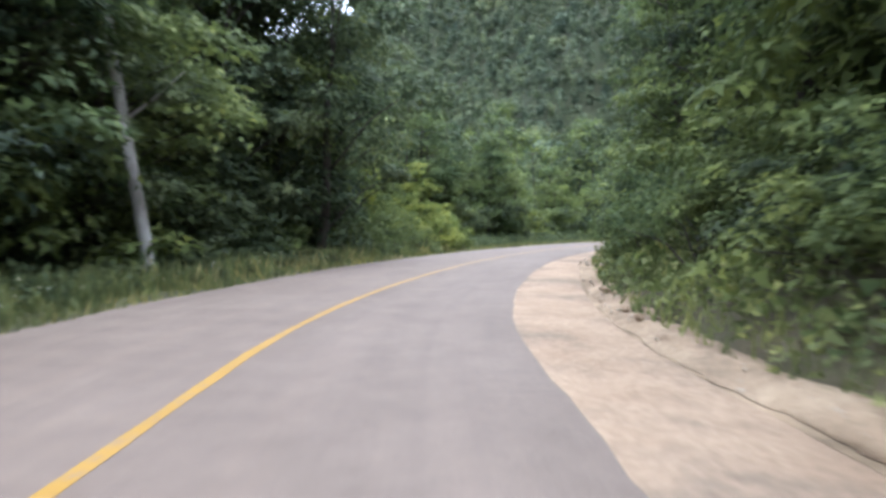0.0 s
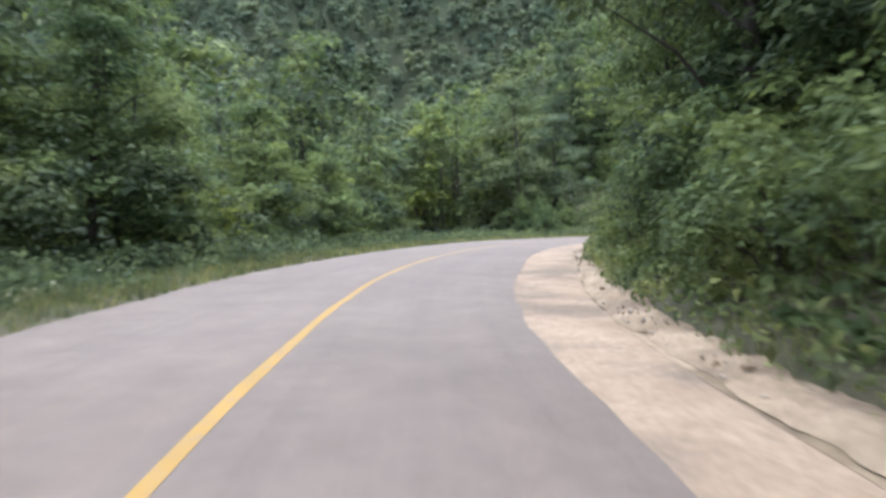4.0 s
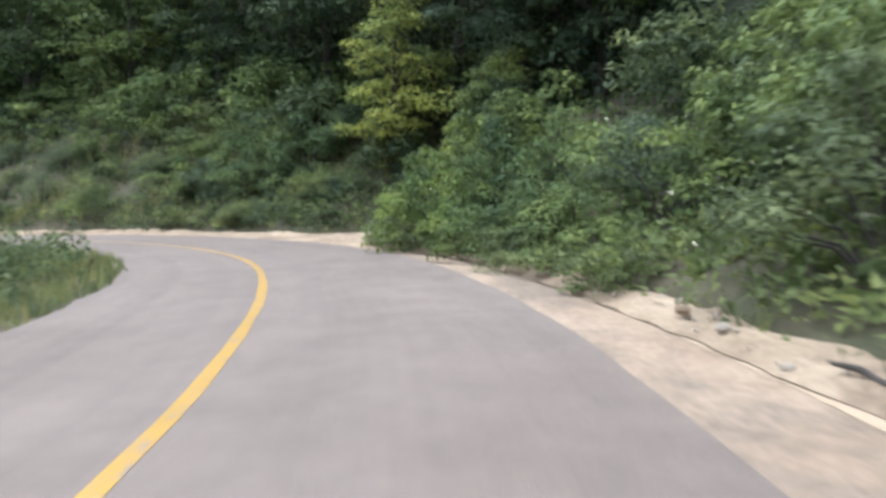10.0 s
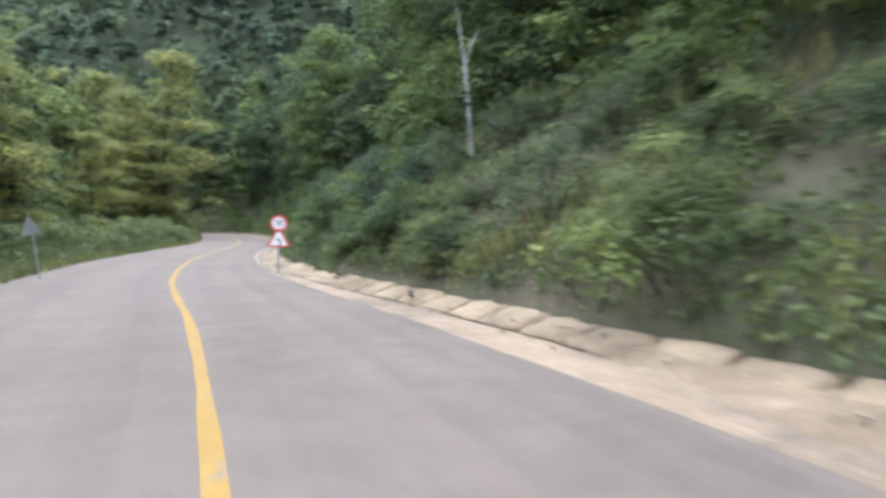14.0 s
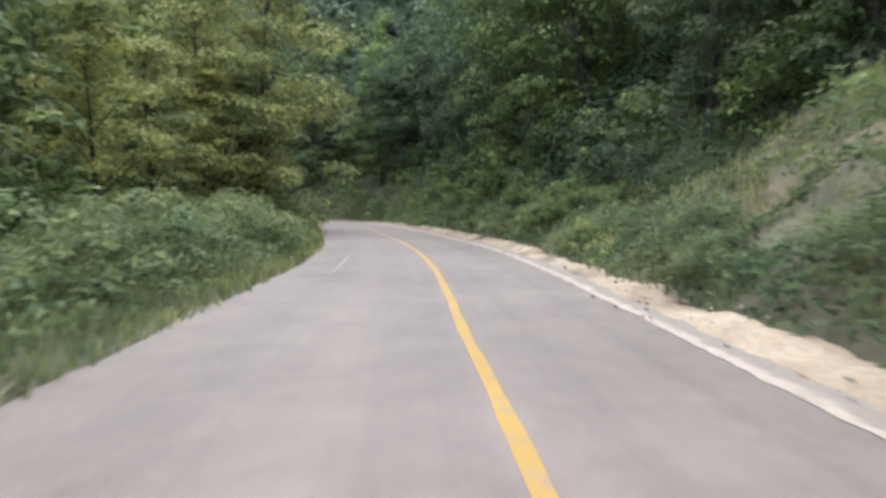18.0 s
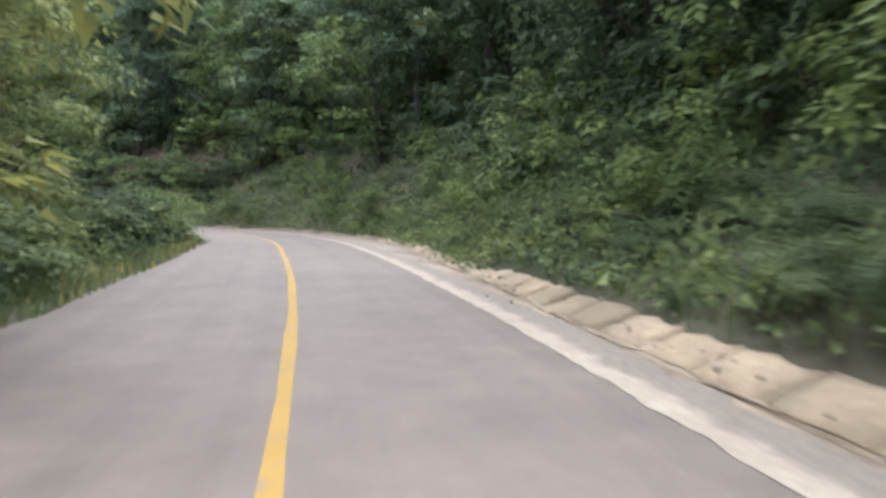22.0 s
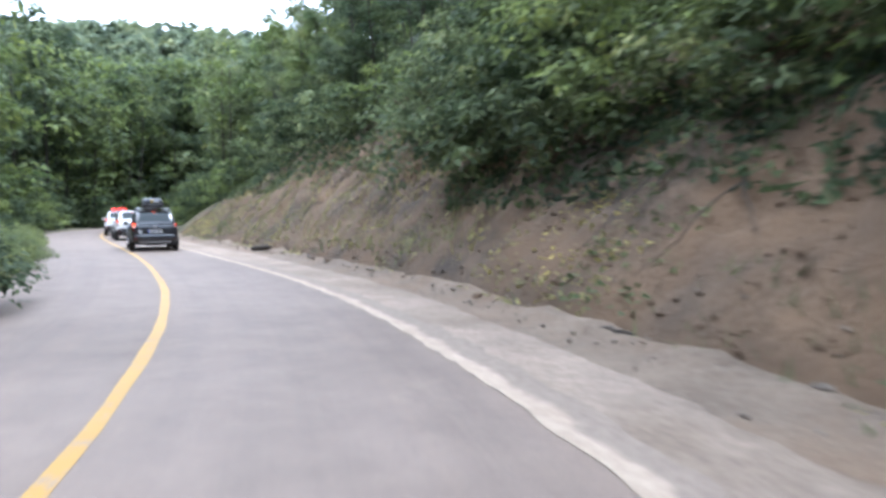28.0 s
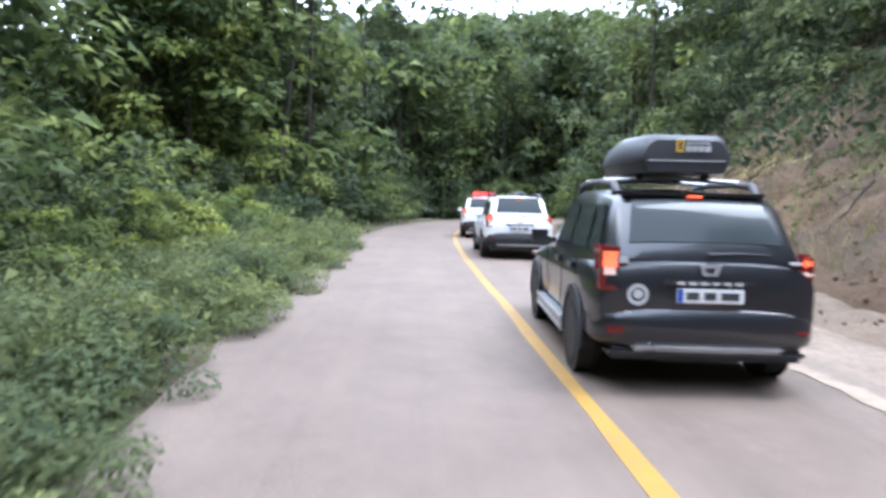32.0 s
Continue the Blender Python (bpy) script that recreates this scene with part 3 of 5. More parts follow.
def leaf_quads(centres, normals, length, rs, width=0.55, fold=0.18, along=None, corners=4):
    """Folded leaf blades, four points each."""
    n = len(centres)
    u = unit(rs, n) if along is None else along + 0.35 * unit(rs, n)
    u = u - normals * (u * normals).sum(1)[:, None]
    u /= np.linalg.norm(u, axis=1)[:, None] + 1e-9
    w = np.cross(normals, u)
    l = (length * rs.uniform(0.6, 1.35, n))[:, None]
    a, b = centres - u * l * 0.5, centres + u * l * 0.5
    m = centres + normals * l * fold - u * l * 0.06
    if corners == 3:
        v = np.stack([a + w * l * width * 0.62, b, a - w * l * width * 0.62], 1)
        return v.reshape(-1, 3), np.arange(n * 3).reshape(n, 3)
    v = np.stack([a, m + w * l * width * 0.5, b - normals * l * 0.1, m - w * l * width * 0.5], 1)
    return v.reshape(-1, 3), np.arange(n * 4).reshape(n, 4)


def clump_leaves(centres, radii, per, leaf, rs, flat=0.75, droop=0.2, corners=4):
    k = np.repeat(np.arange(len(centres)), per)
    out = unit(rs, len(k))
    top = rs.uniform(0, 1, len(k)) < 0.75
    out[top, 2] = np.abs(out[top, 2])
    shell = rs.uniform(0.35, 1.05, len(k)) ** 0.6
    p = centres[k] + out * (radii[k] * shell)[:, None] * np.array([1, 1, flat])
    nrm = out * 0.7 + np.array([0, 0, 0.75]) + 0.55 * unit(rs, len(k))
    nrm /= np.linalg.norm(nrm, axis=1)[:, None]
    return leaf_quads(p, nrm, np.full(len(k), leaf), rs, along=out * 0.8 + np.array([0, 0, -droop]), corners=corners)


def tube(points, radii, sides=6):
    """A tapered tube through the points."""
    points = np.asarray(points, float)
    t = np.gradient(points, axis=0)
    t /= np.linalg.norm(t, axis=1)[:, None] + 1e-9
    ref = np.array([0.3, 0.9, 0.1])
    u = np.cross(t, ref)
    u /= np.linalg.norm(u, axis=1)[:, None] + 1e-9
    w = np.cross(t, u)
    a = np.arange(sides) * 2 * math.pi / sides
    ring = u[:, None] * np.cos(a)[None, :, None] + w[:, None] * np.sin(a)[None, :, None]
    v = points[:, None] + ring * np.asarray(radii)[:, None, None]
    n = len(points)
    i, j = np.meshgrid(np.arange(n - 1), np.arange(sides), indexing="ij")
    f = np.stack([i * sides + j, i * sides + (j + 1) % sides, (i + 1) * sides + (j + 1) % sides, (i + 1) * sides + j], -1).reshape(-1, 4)
    return v.reshape(-1, 3), f


def merged(pieces):
    vs, fs, k = [], [], 0
    for v, f in pieces:
        vs.append(v)
        fs.append(f + k)
        k += len(v)
    return np.vstack(vs), np.vstack(fs)


def make_tree(seed, height, spread, clumps, per, leaf, leaf_mat, bark_mat, base=0.3, label="", category="tree", trunk_r=0.17, flat=0.55):
    rs = np.random.RandomState(seed)
    ob = new("tree")
    bend = rs.normal(0, 0.35, (7, 2)).cumsum(0) * 0.35
    z = np.linspace(-0.5, height * 0.86, 7)
    line = np.column_stack([bend[:, 0] - bend[0, 0], bend[:, 1] - bend[0, 1], z])
    wood = [tube(line, np.linspace(trunk_r * 1.25, 0.03, 7), 8)]
    cs, rr = [], []
    for i in range(clumps):
        h = base + (1 - base) * rs.uniform(0, 1) ** 0.85
        prof = math.sin(math.pi * min(1, max(0.12, (h - base) / (1 - base) * 0.78 + 0.2))) ** 0.7
        a, r = rs.uniform(0, 6.283), spread * prof * rs.uniform(0.35, 1.05)
        k = np.interp(h * height, line[:, 2], np.arange(7))
        c0 = np.array([np.interp(k, np.arange(7), line[:, 0]), np.interp(k, np.arange(7), line[:, 1])])
        cs.append((c0[0] + r * math.cos(a), c0[1] + r * math.sin(a), h * height + rs.normal(0, 0.2)))
        rr.append(spread * rs.uniform(0.24, 0.46))
        if i % 3 == 0:
            start = np.array([c0[0], c0[1], max(0.3, h * height - r * 0.7)])
            start[:2] = [np.interp(start[2], line[:, 2], line[:, 0]), np.interp(start[2], line[:, 2], line[:, 1])]
            end = np.array(cs[-1])
            midp = (start + end) / 2 + np.array([0, 0, 0.12 * r])
            wood.append(tube([start, midp, end], [trunk_r * 0.33, trunk_r * 0.2, 0.012], 5))
    # low leafy shoots close to the trunk
    for h in np.linspace(0.06, 0.62, 11):
        a, r = rs.uniform(0, 6.283), rs.uniform(0.3, 0.95)
        cs.append((np.interp(h * height, line[:, 2], line[:, 0]) + r * math.cos(a), np.interp(h * height, line[:, 2], line[:, 1]) + r * math.sin(a), h * height))
        rr.append(spread * rs.uniform(0.28, 0.4))
    part("trunk", np_mesh("trunk", *merged(wood), True), bark_mat, ob)
    part("crown", np_mesh("crown", *clump_leaves(np.array(cs), np.array(rr), per, leaf, rs, flat, corners=3)), leaf_mat, ob)
    return tagged(ob, label, category)


def make_bush(seed, height, spread, clumps, per, leaf, leaf_mat, label="", category="bush"):
    rs = np.random.RandomState(seed)
    ob = new("bush")
    cs, rr, wood = [], [], []
    for i in range(clumps):
        a, r = rs.uniform(0, 6.283), spread * rs.uniform(0, 1) ** 0.6
        top = height * (1 - 0.65 * (r / spread) ** 2)
        c = np.array([r * math.cos(a), r * math.sin(a), top * rs.uniform(0.22, 0.95)])
        cs.append(c)
        rr.append(spread * rs.uniform(0.2, 0.4))
        if i % 3 == 0:
            wood.append(tube([(c[0] * 0.15, c[1] * 0.15, -0.2), (c[0] * 0.5, c[1] * 0.5, c[2] * 0.6), c], [0.03, 0.02, 0.006], 4))
    part("stem", np_mesh("stem", *merged(wood), True), BARK, ob)
    part("foliage", np_mesh("foliage", *clump_leaves(np.array(cs), np.array(rr), per, leaf * 1.12, rs, 0.8, corners=3)), leaf_mat, ob)
    return tagged(ob, label, category)


TREES = {
    "dark": [make_tree(11, 12, 3.4, 35, 170, 0.210, LEAF_DARK, BARK, 0.1, "tall dark green broadleaf tree in dense roadside forest"),
             make_tree(12, 14, 3.8, 39, 170, 0.218, LEAF_DARK, BARK, 0.12, "tall dark green broadleaf tree in dense roadside forest")],
    "mid": [make_tree(13, 10, 3.2, 35, 170, 0.206, LEAF_MID, BARK, 0.08, "green broadleaf tree with a full uneven crown"),
            make_tree(14, 12, 3.6, 39, 170, 0.210, LEAF_MID, BARK, 0.1, "green broadleaf tree with a full uneven crown"),
            make_tree(17, 8, 2.8, 34, 170, 0.197, LEAF_MID, BARK, 0.06, "young green broadleaf tree on the hillside")],
    "light": [make_tree(15, 9, 3.0, 35, 170, 0.206, LEAF_LIGHT, BARK, 0.06, "bright yellow-green broadleaf tree at the forest edge")],
    "gold": [make_tree(19, 9, 2.9, 44, 170, 0.2, LEAF_GOLD_LIT, BARK, 0.08, "yellow-green tree standing out from dark woods, light put into leaf colour")],
    "olive": [make_tree(16, 13, 3.6, 66, 170, 0.21, LEAF_OLIVE, BARK, 0.02, "tall olive-yellow broadleaf tree beside the road")],
    "grey": [make_tree(18, 11, 3.0, 50, 170, 0.197, LEAF_GREY, BARK, 0.05, "grey-green willow-like tree, in places standing in for haze on dark trees")],
}
BUSHES = {
    "mid": [make_bush(31, 2.3, 1.6, 30, 130, 0.095, LEAF_MID, "dense green roadside bush on the bank"),
            make_bush(32, 1.8, 1.5, 28, 130, 0.085, LEAF_MID, "dense green roadside bush on the bank")],
    "dark": [make_bush(33, 2.6, 1.7, 30, 130, 0.106, LEAF_DARK, "dark green bush in the shade of trees")],
    "light": [make_bush(34, 2.2, 1.6, 30, 130, 0.100, LEAF_LIGHT, "bright yellow-green bush at the roadside")],
    "grey": [make_bush(35, 2.0, 1.4, 30, 130, 0.069, LEAF_GREY, "grey-green shrub with small leaves")],
    "low": [make_bush(36, 1.0, 1.2, 28, 190, 0.052, WEED, "low bushy green weeds beside the road"),
            make_bush(37, 0.8, 1.0, 26, 190, 0.047, WEED, "low bushy green weeds beside the road")],
}
LOOKS = {"dark": LEAF_DARK, "mid": LEAF_MID, "light": LEAF_LIGHT, "olive": LEAF_OLIVE, "gold": LEAF_GOLD_LIT, "grey": LEAF_GREY, "low": WEED}
PR = np.random.RandomState(77)
USED, COUNT = set(), {"tree": 0, "bush": 0}
REST, REST_WOOD = {}, []


def height_at(x, y):
    return float(ground_z(np.array([x]), np.array([y]))[0])


def plant(kind, which, x, y, size=1.0, z=None, tall=1.0, group="", label=""):
    """A tree or bush that can be told apart."""
    protos = kind[which]
    p = protos[PR.randint(len(protos))]
    zz = height_at(x, y) if z is None else z
    m = pose(x, y, zz - 0.12, PR.uniform(-5, 5), PR.uniform(-5, 5), PR.uniform(0, 360)) @ Matrix.Diagonal((size, size, size * tall, 1))
    if p.name in USED:
        ob = copy_thing(p, Matrix.Identity(4))
        ob.matrix_basis = m
    else:
        USED.add(p.name)
        p.matrix_basis = m
        ob = p
    return tagged(ob, label, group=group)


def rest_plant(is_tree, which, x, y, size, tall):
    """A plant of the woods behind, joined with its like."""
    z = height_at(x, y) - 0.1
    n, per, leaf = (28, 38, 0.4) if is_tree else (15, 58, 0.16)
    h, r = (11.5 * size * tall, 3.4 * size) if is_tree else (2.1 * size * tall, 1.6 * size)
    if which == "low":
        h, r, leaf = h * 0.45, r * 0.75, 0.1
    up = PR.uniform(0.04, 1, n) ** 0.85
    a, rad = PR.uniform(0, 6.283, n), r * PR.uniform(0.2, 1, n) * np.sqrt(np.sin(np.pi * np.clip(up * 0.8 + 0.18, 0, 1)))
    cs = np.column_stack([x + rad * np.cos(a), y + rad * np.sin(a), z + up * h])
    REST.setdefault(which, []).append(clump_leaves(cs, r * PR.uniform(0.25, 0.42, n), per, leaf * size, PR, 0.75, corners=3))
    if is_tree:
        bx, by = PR.normal(0, 0.5, 2)
        REST_WOOD.append(tube([(x, y, z - 0.4), (x + bx, y + by, z + h * 0.5), (x + bx * 1.3, y + by, z + h * 0.9)], [0.11 * size, 0.07 * size, 0.015], 5))


def belt(kind, mixture, s0, s1, side, near, far, gap, size=(0.8, 1.25), tall=(0.85, 1.2), group="", single=6.0):
    """Plants along the road from s0 to s1, near to far metres beyond its edge, about gap metres apart; those past single metres are joined."""
    names, odds = list(mixture), np.array(list(mixture.values()), float)
    is_tree = kind is TREES
    count = max(1, int(abs(s1 - s0) * (far - near + 0.5) / (gap * gap)))
    for i in range(count):
        s = s0 + (s1 - s0) * (i + PR.uniform(0.05, 0.95)) / count
        q = PR.uniform(near, far)
        d = float(foot(s)) + q if side > 0 else float(left_edge(s)) - q
        x, y = [float(c) for c in at(s, d)]
        ss, dd = road_coords(np.array([x]), np.array([y]))
        which = names[PR.choice(len(names), p=odds / odds.sum())]
        big, high = PR.uniform(*size), PR.uniform(*tall)
        if abs(dd[0] - d) > 1.0:
            continue
        key = "tree" if is_tree else "bush"
        if q < single and COUNT[key] < (255 if is_tree else 298):
            COUNT[key] += 1
            plant(kind, which, x, y, big, tall=high, group=group)
        else:
            rest_plant(is_tree, which, x, y, big, high)


FOREST, HEDGE = "trees of the roadside forest", "bushes along the road"
# plants that stand out
plant(BUSHES, "light", 50.9, 72.3, 0.95, tall=1.2, group=HEDGE, label="large bright broad-leaved bush leaning over the gutter")
plant(BUSHES, "light", 56.3, 73.0, 0.95, tall=1.35, group=HEDGE, label="bright broad-leaved bush at the edge of the sand")
plant(BUSHES, "mid", 52.1, 71.4, 1.0, tall=1.2, group=HEDGE)
plant(BUSHES, "mid", 54.6, 71.8, 1.0, tall=1.2, group=HEDGE)
plant(BUSHES, "mid", 49.6, 69.9, 0.8, group=HEDGE)
plant(BUSHES, "mid", 47.9, 68.2, 0.8, group=HEDGE)
plant(BUSHES, "low", 50.6, 73.0, 0.6, group=HEDGE)
plant(BUSHES, "low", 52.0, 74.2, 0.55, group=HEDGE)
plant(BUSHES, "low", 53.4, 74.7, 0.6, group=HEDGE)
plant(TREES, "gold", 59.6, 77.8, 0.72, tall=1.0, group=FOREST, label="slim yellow-green tree in front of the dark woods")
plant(TREES, "gold", 57.4, 72.9, 0.52, tall=1.0, group=FOREST, label="yellow-green young tree leaning over the sand")
for x, y, k in ((62.5, 76.0, 1.1), (60.0, 72.0, 1.0), (63.5, 80.0, 1.0), (64, 74, 1.2), (58.0, 69.5, 1.1), (61.5, 70.5, 1.2), (65.5, 84.0, 1.1)):
    plant(TREES, "dark", x, y, k, group=FOREST)
for x, y, k in ((58.6, 76.2, 0.8), (59.3, 77.5, 1.0), (61.2, 79.8, 0.9), (61.5, 77.5, 1.2), (56.5, 71.8, 1.0)):
    plant(BUSHES, "dark", x, y, k, group=HEDGE)
for x, y, k in ((57.9, 79.4, 0.75), (58.4, 81.2, 0.9), (58.9, 83.0, 0.95), (59.3, 85.2, 0.95), (60.5, 81.8, 1.15), (61.0, 84.0, 1.2), (62.0, 86.0, 1.2), (59.6, 87.4, 0.9)):
    plant(BUSHES, "mid" if k > 0.92 else "low", x, y, k, tall=1.15, group=HEDGE)
for x, y, k in ((56.9, 79.2, 0.6), (56.8, 80.6, 0.6), (57.0, 82.0, 0.65), (57.4, 83.6, 0.7), (57.6, 85.4, 0.7), (57.7, 87.2, 0.65), (58.0, 80.0, 0.8)):
    plant(BUSHES, "low", x, y, k, tall=1.3, group=HEDGE)
plant(TREES, "grey", 42.1, 82.5, 1.15, tall=0.85, group=FOREST, label="tall silvery grey-green tree rising above the bushes")
plant(TREES, "grey", 37.4, 80.5, 1.2, group=FOREST)
for x, y, k in ((40.4, 79.6, 1.3), (38.0, 77.8, 1.4), (43.3, 80.6, 1.2), (35.8, 78.0, 1.3), (44.6, 83.2, 1.2), (36.5, 75.5, 1.2)):
    plant(BUSHES, "mid", x, y, k, tall=1.3, group=HEDGE)
for x, y, k in ((50.2, 156.5, 1.35), (47.0, 169.0, 1.2), (48.8, 150.5, 1.0), (46.5, 175, 1.1), (45.5, 160, 1.25)):
    plant(TREES, "olive", x, y, k, group=FOREST)
for x, y, k in ((49.6, 152.0, 0.62), (48.4, 147.5, 0.6), (50.6, 160.5, 0.6), (47.3, 143.5, 0.6), (50.9, 166.0, 0.55), (49.0, 156.0, 0.7), (46.6, 138.5, 0.6)):
    plant(TREES, "olive", x, y, k, group=FOREST, label="olive-yellow broadleaf tree with low hanging branches")
# grey-leaved trees mixed in here stand in for haze over dark trees
for x, y, k in ((-9.9, 19, 1.2), (-12, 24, 1.3), (-9.0, 22, 1.0), (-10.5, 13, 1.25), (-9.8, 8.5, 1.2), (-5.7, 41.5, 1.15), (-8.5, 45, 1.2), (-9.5, 38, 1.3), (-13, 17, 1.3), (-15, 28, 1.3), (-11, 4, 1.2), (-8.2, 24.5, 1.1), (-9.2, 15.5, 1.0), (-8.8, 28, 1.0), (-9.3, 11, 1.1), (-9, 31, 0.85), (-5.8, 31, 0.9), (-6.6, 34.5, 0.8), (-7.2, 28.5, 1.0)):
    plant(TREES, "grey" if y % 3 < 1 else "mid" if y % 3 < 2 else "dark", x, y, k, tall=1.1, group=FOREST)

for x, y, k in ((10.6, 29.4, 0.9), (12.5, 31.4, 1.0), (14.6, 33.2, 1.0)):
    plant(TREES, "dark", x, y, k, group=FOREST, label="tall dark tree with low branches above the gutter hedge")

# the last bend, left-hand side
belt(BUSHES, {"low": 4, "dark": 2}, 212, 236, -1, 0.9, 2.2, 1.35, (0.75, 1.05), group=HEDGE)
belt(BUSHES, {"low": 1}, 236, 246, -1, 0.25, 1.8, 0.95, (0.55, 0.8), group=HEDGE)
belt(BUSHES, {"low": 1}, 246, 258, -1, 0.25, 1.8, 0.95, (0.6, 0.85), (0.95, 1.3), group=HEDGE)
belt(BUSHES, {"mid": 5, "low": 2, "light": 1, "dark": 1}, 212, 262, -1, 2.2, 4.2, 1.5, (0.6, 0.85), group=HEDGE)
belt(TREES, {"mid": 5, "light": 3, "dark": 3}, 210, 266, -1, 5.8, 18, 3.1, (1.0, 1.4), group=FOREST, single=9)
belt(TREES, {"mid": 4, "dark": 6}, 266, 335, -1, 3.2, 18, 3.0, (1.15, 1.5), single=0)
belt(BUSHES, {"mid": 3, "dark": 6}, 262, 335, -1, 1.5, 6, 2.0, (0.9, 1.3), single=0)
# right-hand side: hedge at the drain, then trees up the hillside
belt(BUSHES, {"mid": 5, "dark": 2, "light": 1}, -4, 62, 1, 1.15, 2.4, 1.7, (0.75, 1.15), group=HEDGE)
belt(TREES, {"mid": 5, "dark": 4, "light": 1}, -4, 62, 1, 3.2, 7, 3.3, group=FOREST, single=6)
belt(BUSHES, {"mid": 5, "dark": 3, "light": 1}, -6, 62, 1, 2.4, 5.5, 2.0, (1.1, 1.6), group=HEDGE, single=0)
belt(TREES, {"mid": 5, "dark": 5}, -8, 62, 1, 7, 19, 4.0, group=FOREST, single=0)
belt(BUSHES, {"mid": 6, "low": 2, "grey": 1}, 62, 96, 1, 1.0, 3.4, 1.7, (0.7, 1.05), group=HEDGE)
belt(BUSHES, {"mid": 5, "grey": 1, "dark": 2}, 60, 98, 1, 3.4, 10, 1.9, (0.9, 1.4), single=0)
belt(TREES, {"mid": 4, "dark": 4, "grey": 1}, 60, 100, 1, 7.5, 12, 3.4, group=FOREST, single=9.5)
belt(TREES, {"mid": 4, "dark": 5}, 60, 100, 1, 12, 20, 4.4, single=0)
belt(BUSHES, {"low": 7, "mid": 2, "grey": 1}, 103, 146, 1, 0.8, 4.5, 1.7, (0.7, 1.15), group=HEDGE)
belt(BUSHES, {"mid": 6, "dark": 2, "low": 2}, 98, 137, 1, 5, 12, 1.7, (0.9, 1.5), single=0)
belt(BUSHES, {"mid": 6, "dark": 3}, 136, 158, 1, 8, 12, 1.8, (1.0, 1.6), single=0)
belt(TREES, {"mid": 6, "dark": 3}, 99, 158, 1, 8.5, 20, 3.2, single=10.5, group=FOREST)
belt(BUSHES, {"low": 6, "mid": 1}, 146, 157, 1, 0.6, 1.6, 1.6, (0.6, 0.9), group=HEDGE)
belt(BUSHES, {"low": 6, "mid": 2}, 157, 186, 1, 0.7, 2.6, 1.6, (0.7, 1.1), group=HEDGE)
belt(TREES, {"dark": 5, "mid": 4}, 154.5, 194, 1, 4.6, 8, 3.2, group=FOREST, single=6)
# dark-leaved trees only, their colour standing in for a shaded hollow
belt(TREES, {"dark": 9}, 194, 209, 1, 4.4, 8, 2.7, group=FOREST, single=6)
belt(TREES, {"mid": 5, "grey": 3}, 209, 222, 1, 4.6, 8, 2.9, group=FOREST, single=6)
belt(BUSHES, {"mid": 4, "dark": 5}, 153.5, 200, 1, 2.8, 10, 1.8, (0.9, 1.4), single=0)
belt(BUSHES, {"dark": 5, "mid": 4}, 200, 222, 1, 3.6, 10, 1.8, (0.9, 1.4), single=0)
belt(TREES, {"dark": 5, "mid": 3}, 158, 222, 1, 7, 20, 3.8, single=0)
belt(BUSHES, {"mid": 4, "low": 6}, 184, 222, 1, 0.35, 3.2, 1.55, (0.65, 1.0), group=HEDGE)
belt(BUSHES, {"mid": 2, "grey": 2, "dark": 6}, 220, 233, 1, 1.55, 3.4, 1.25, (0.8, 1.25), group=HEDGE)
belt(BUSHES, {"mid": 3, "grey": 3, "dark": 3}, 230, 238, 1, 2.4, 4.6, 1.5, (0.9, 1.4), group=HEDGE)
belt(BUSHES, {"mid": 3, "grey": 2, "dark": 3}, 221, 236, 1, 4.4, 9, 1.9, (1.1, 1.6), single=0)
belt(BUSHES, {"mid": 3, "grey": 3, "dark": 3}, 234, 264, 1, 3.9, 6.5, 1.8, (0.9, 1.5), group=HEDGE, single=8)
belt(TREES, {"dark": 4, "mid": 4, "grey": 1}, 208, 238, 1, 6, 11, 3.3, group=FOREST, single=8.5)
belt(TREES, {"dark": 4, "mid": 3, "grey": 2}, 238, 266, 1, 5.5, 11, 3.0, (0.42, 0.6), group=FOREST, single=8.5)
belt(TREES, {"dark": 4, "mid": 4}, 208, 240, 1, 12, 22, 4.4, single=0)
belt(TREES, {"dark": 4, "mid": 4}, 240, 272, 1, 12, 22, 4.0, (0.5, 0.7), single=0)
belt(BUSHES, {"mid": 5, "dark": 3}, 263, 300, 1, 0.8, 4, 2.0, group=HEDGE, single=0)
belt(TREES, {"dark": 2, "mid": 4, "grey": 2}, 268, 315, 1, 3, 15, 3.0, (0.75, 1.0), group=FOREST, single=0)
# left-hand side: verge, bushes, valley trees
# the grey share in these first two belts imitates the same haze
belt(TREES, {"dark": 2, "mid": 4, "grey": 2}, -6, 17, -1, 4.6, 8, 2.9, group=FOREST, single=8)
belt(TREES, {"dark": 3, "mid": 4, "grey": 2}, -12, 30, -1, 6.5, 16, 2.3, (1.0, 1.4), single=0)
belt(BUSHES, {"dark": 4, "mid": 4}, -6, 24, -1, 3.5, 9, 1.7, (1.2, 1.9), single=0)
belt(BUSHES, {"low": 3, "mid": 3, "dark": 2}, -4, 18, -1, 3.2, 5, 1.9, (0.6, 0.95), group=HEDGE, single=3.4)
for x, y, k in ((-1.9, 33.5, 1.2), (-0.7, 36.6, 1.25), (-3.0, 36.5, 1.5), (0.7, 39.3, 1.0), (-1.6, 39.5, 1.5), (-4.5, 38.5, 1.6), (-0.3, 41.5, 1.3)):
    plant(BUSHES, "mid" if y < 36.55 else "light", x, y, k, tall=1.05, group=HEDGE, label="large rounded green bush at the edge of the verge")
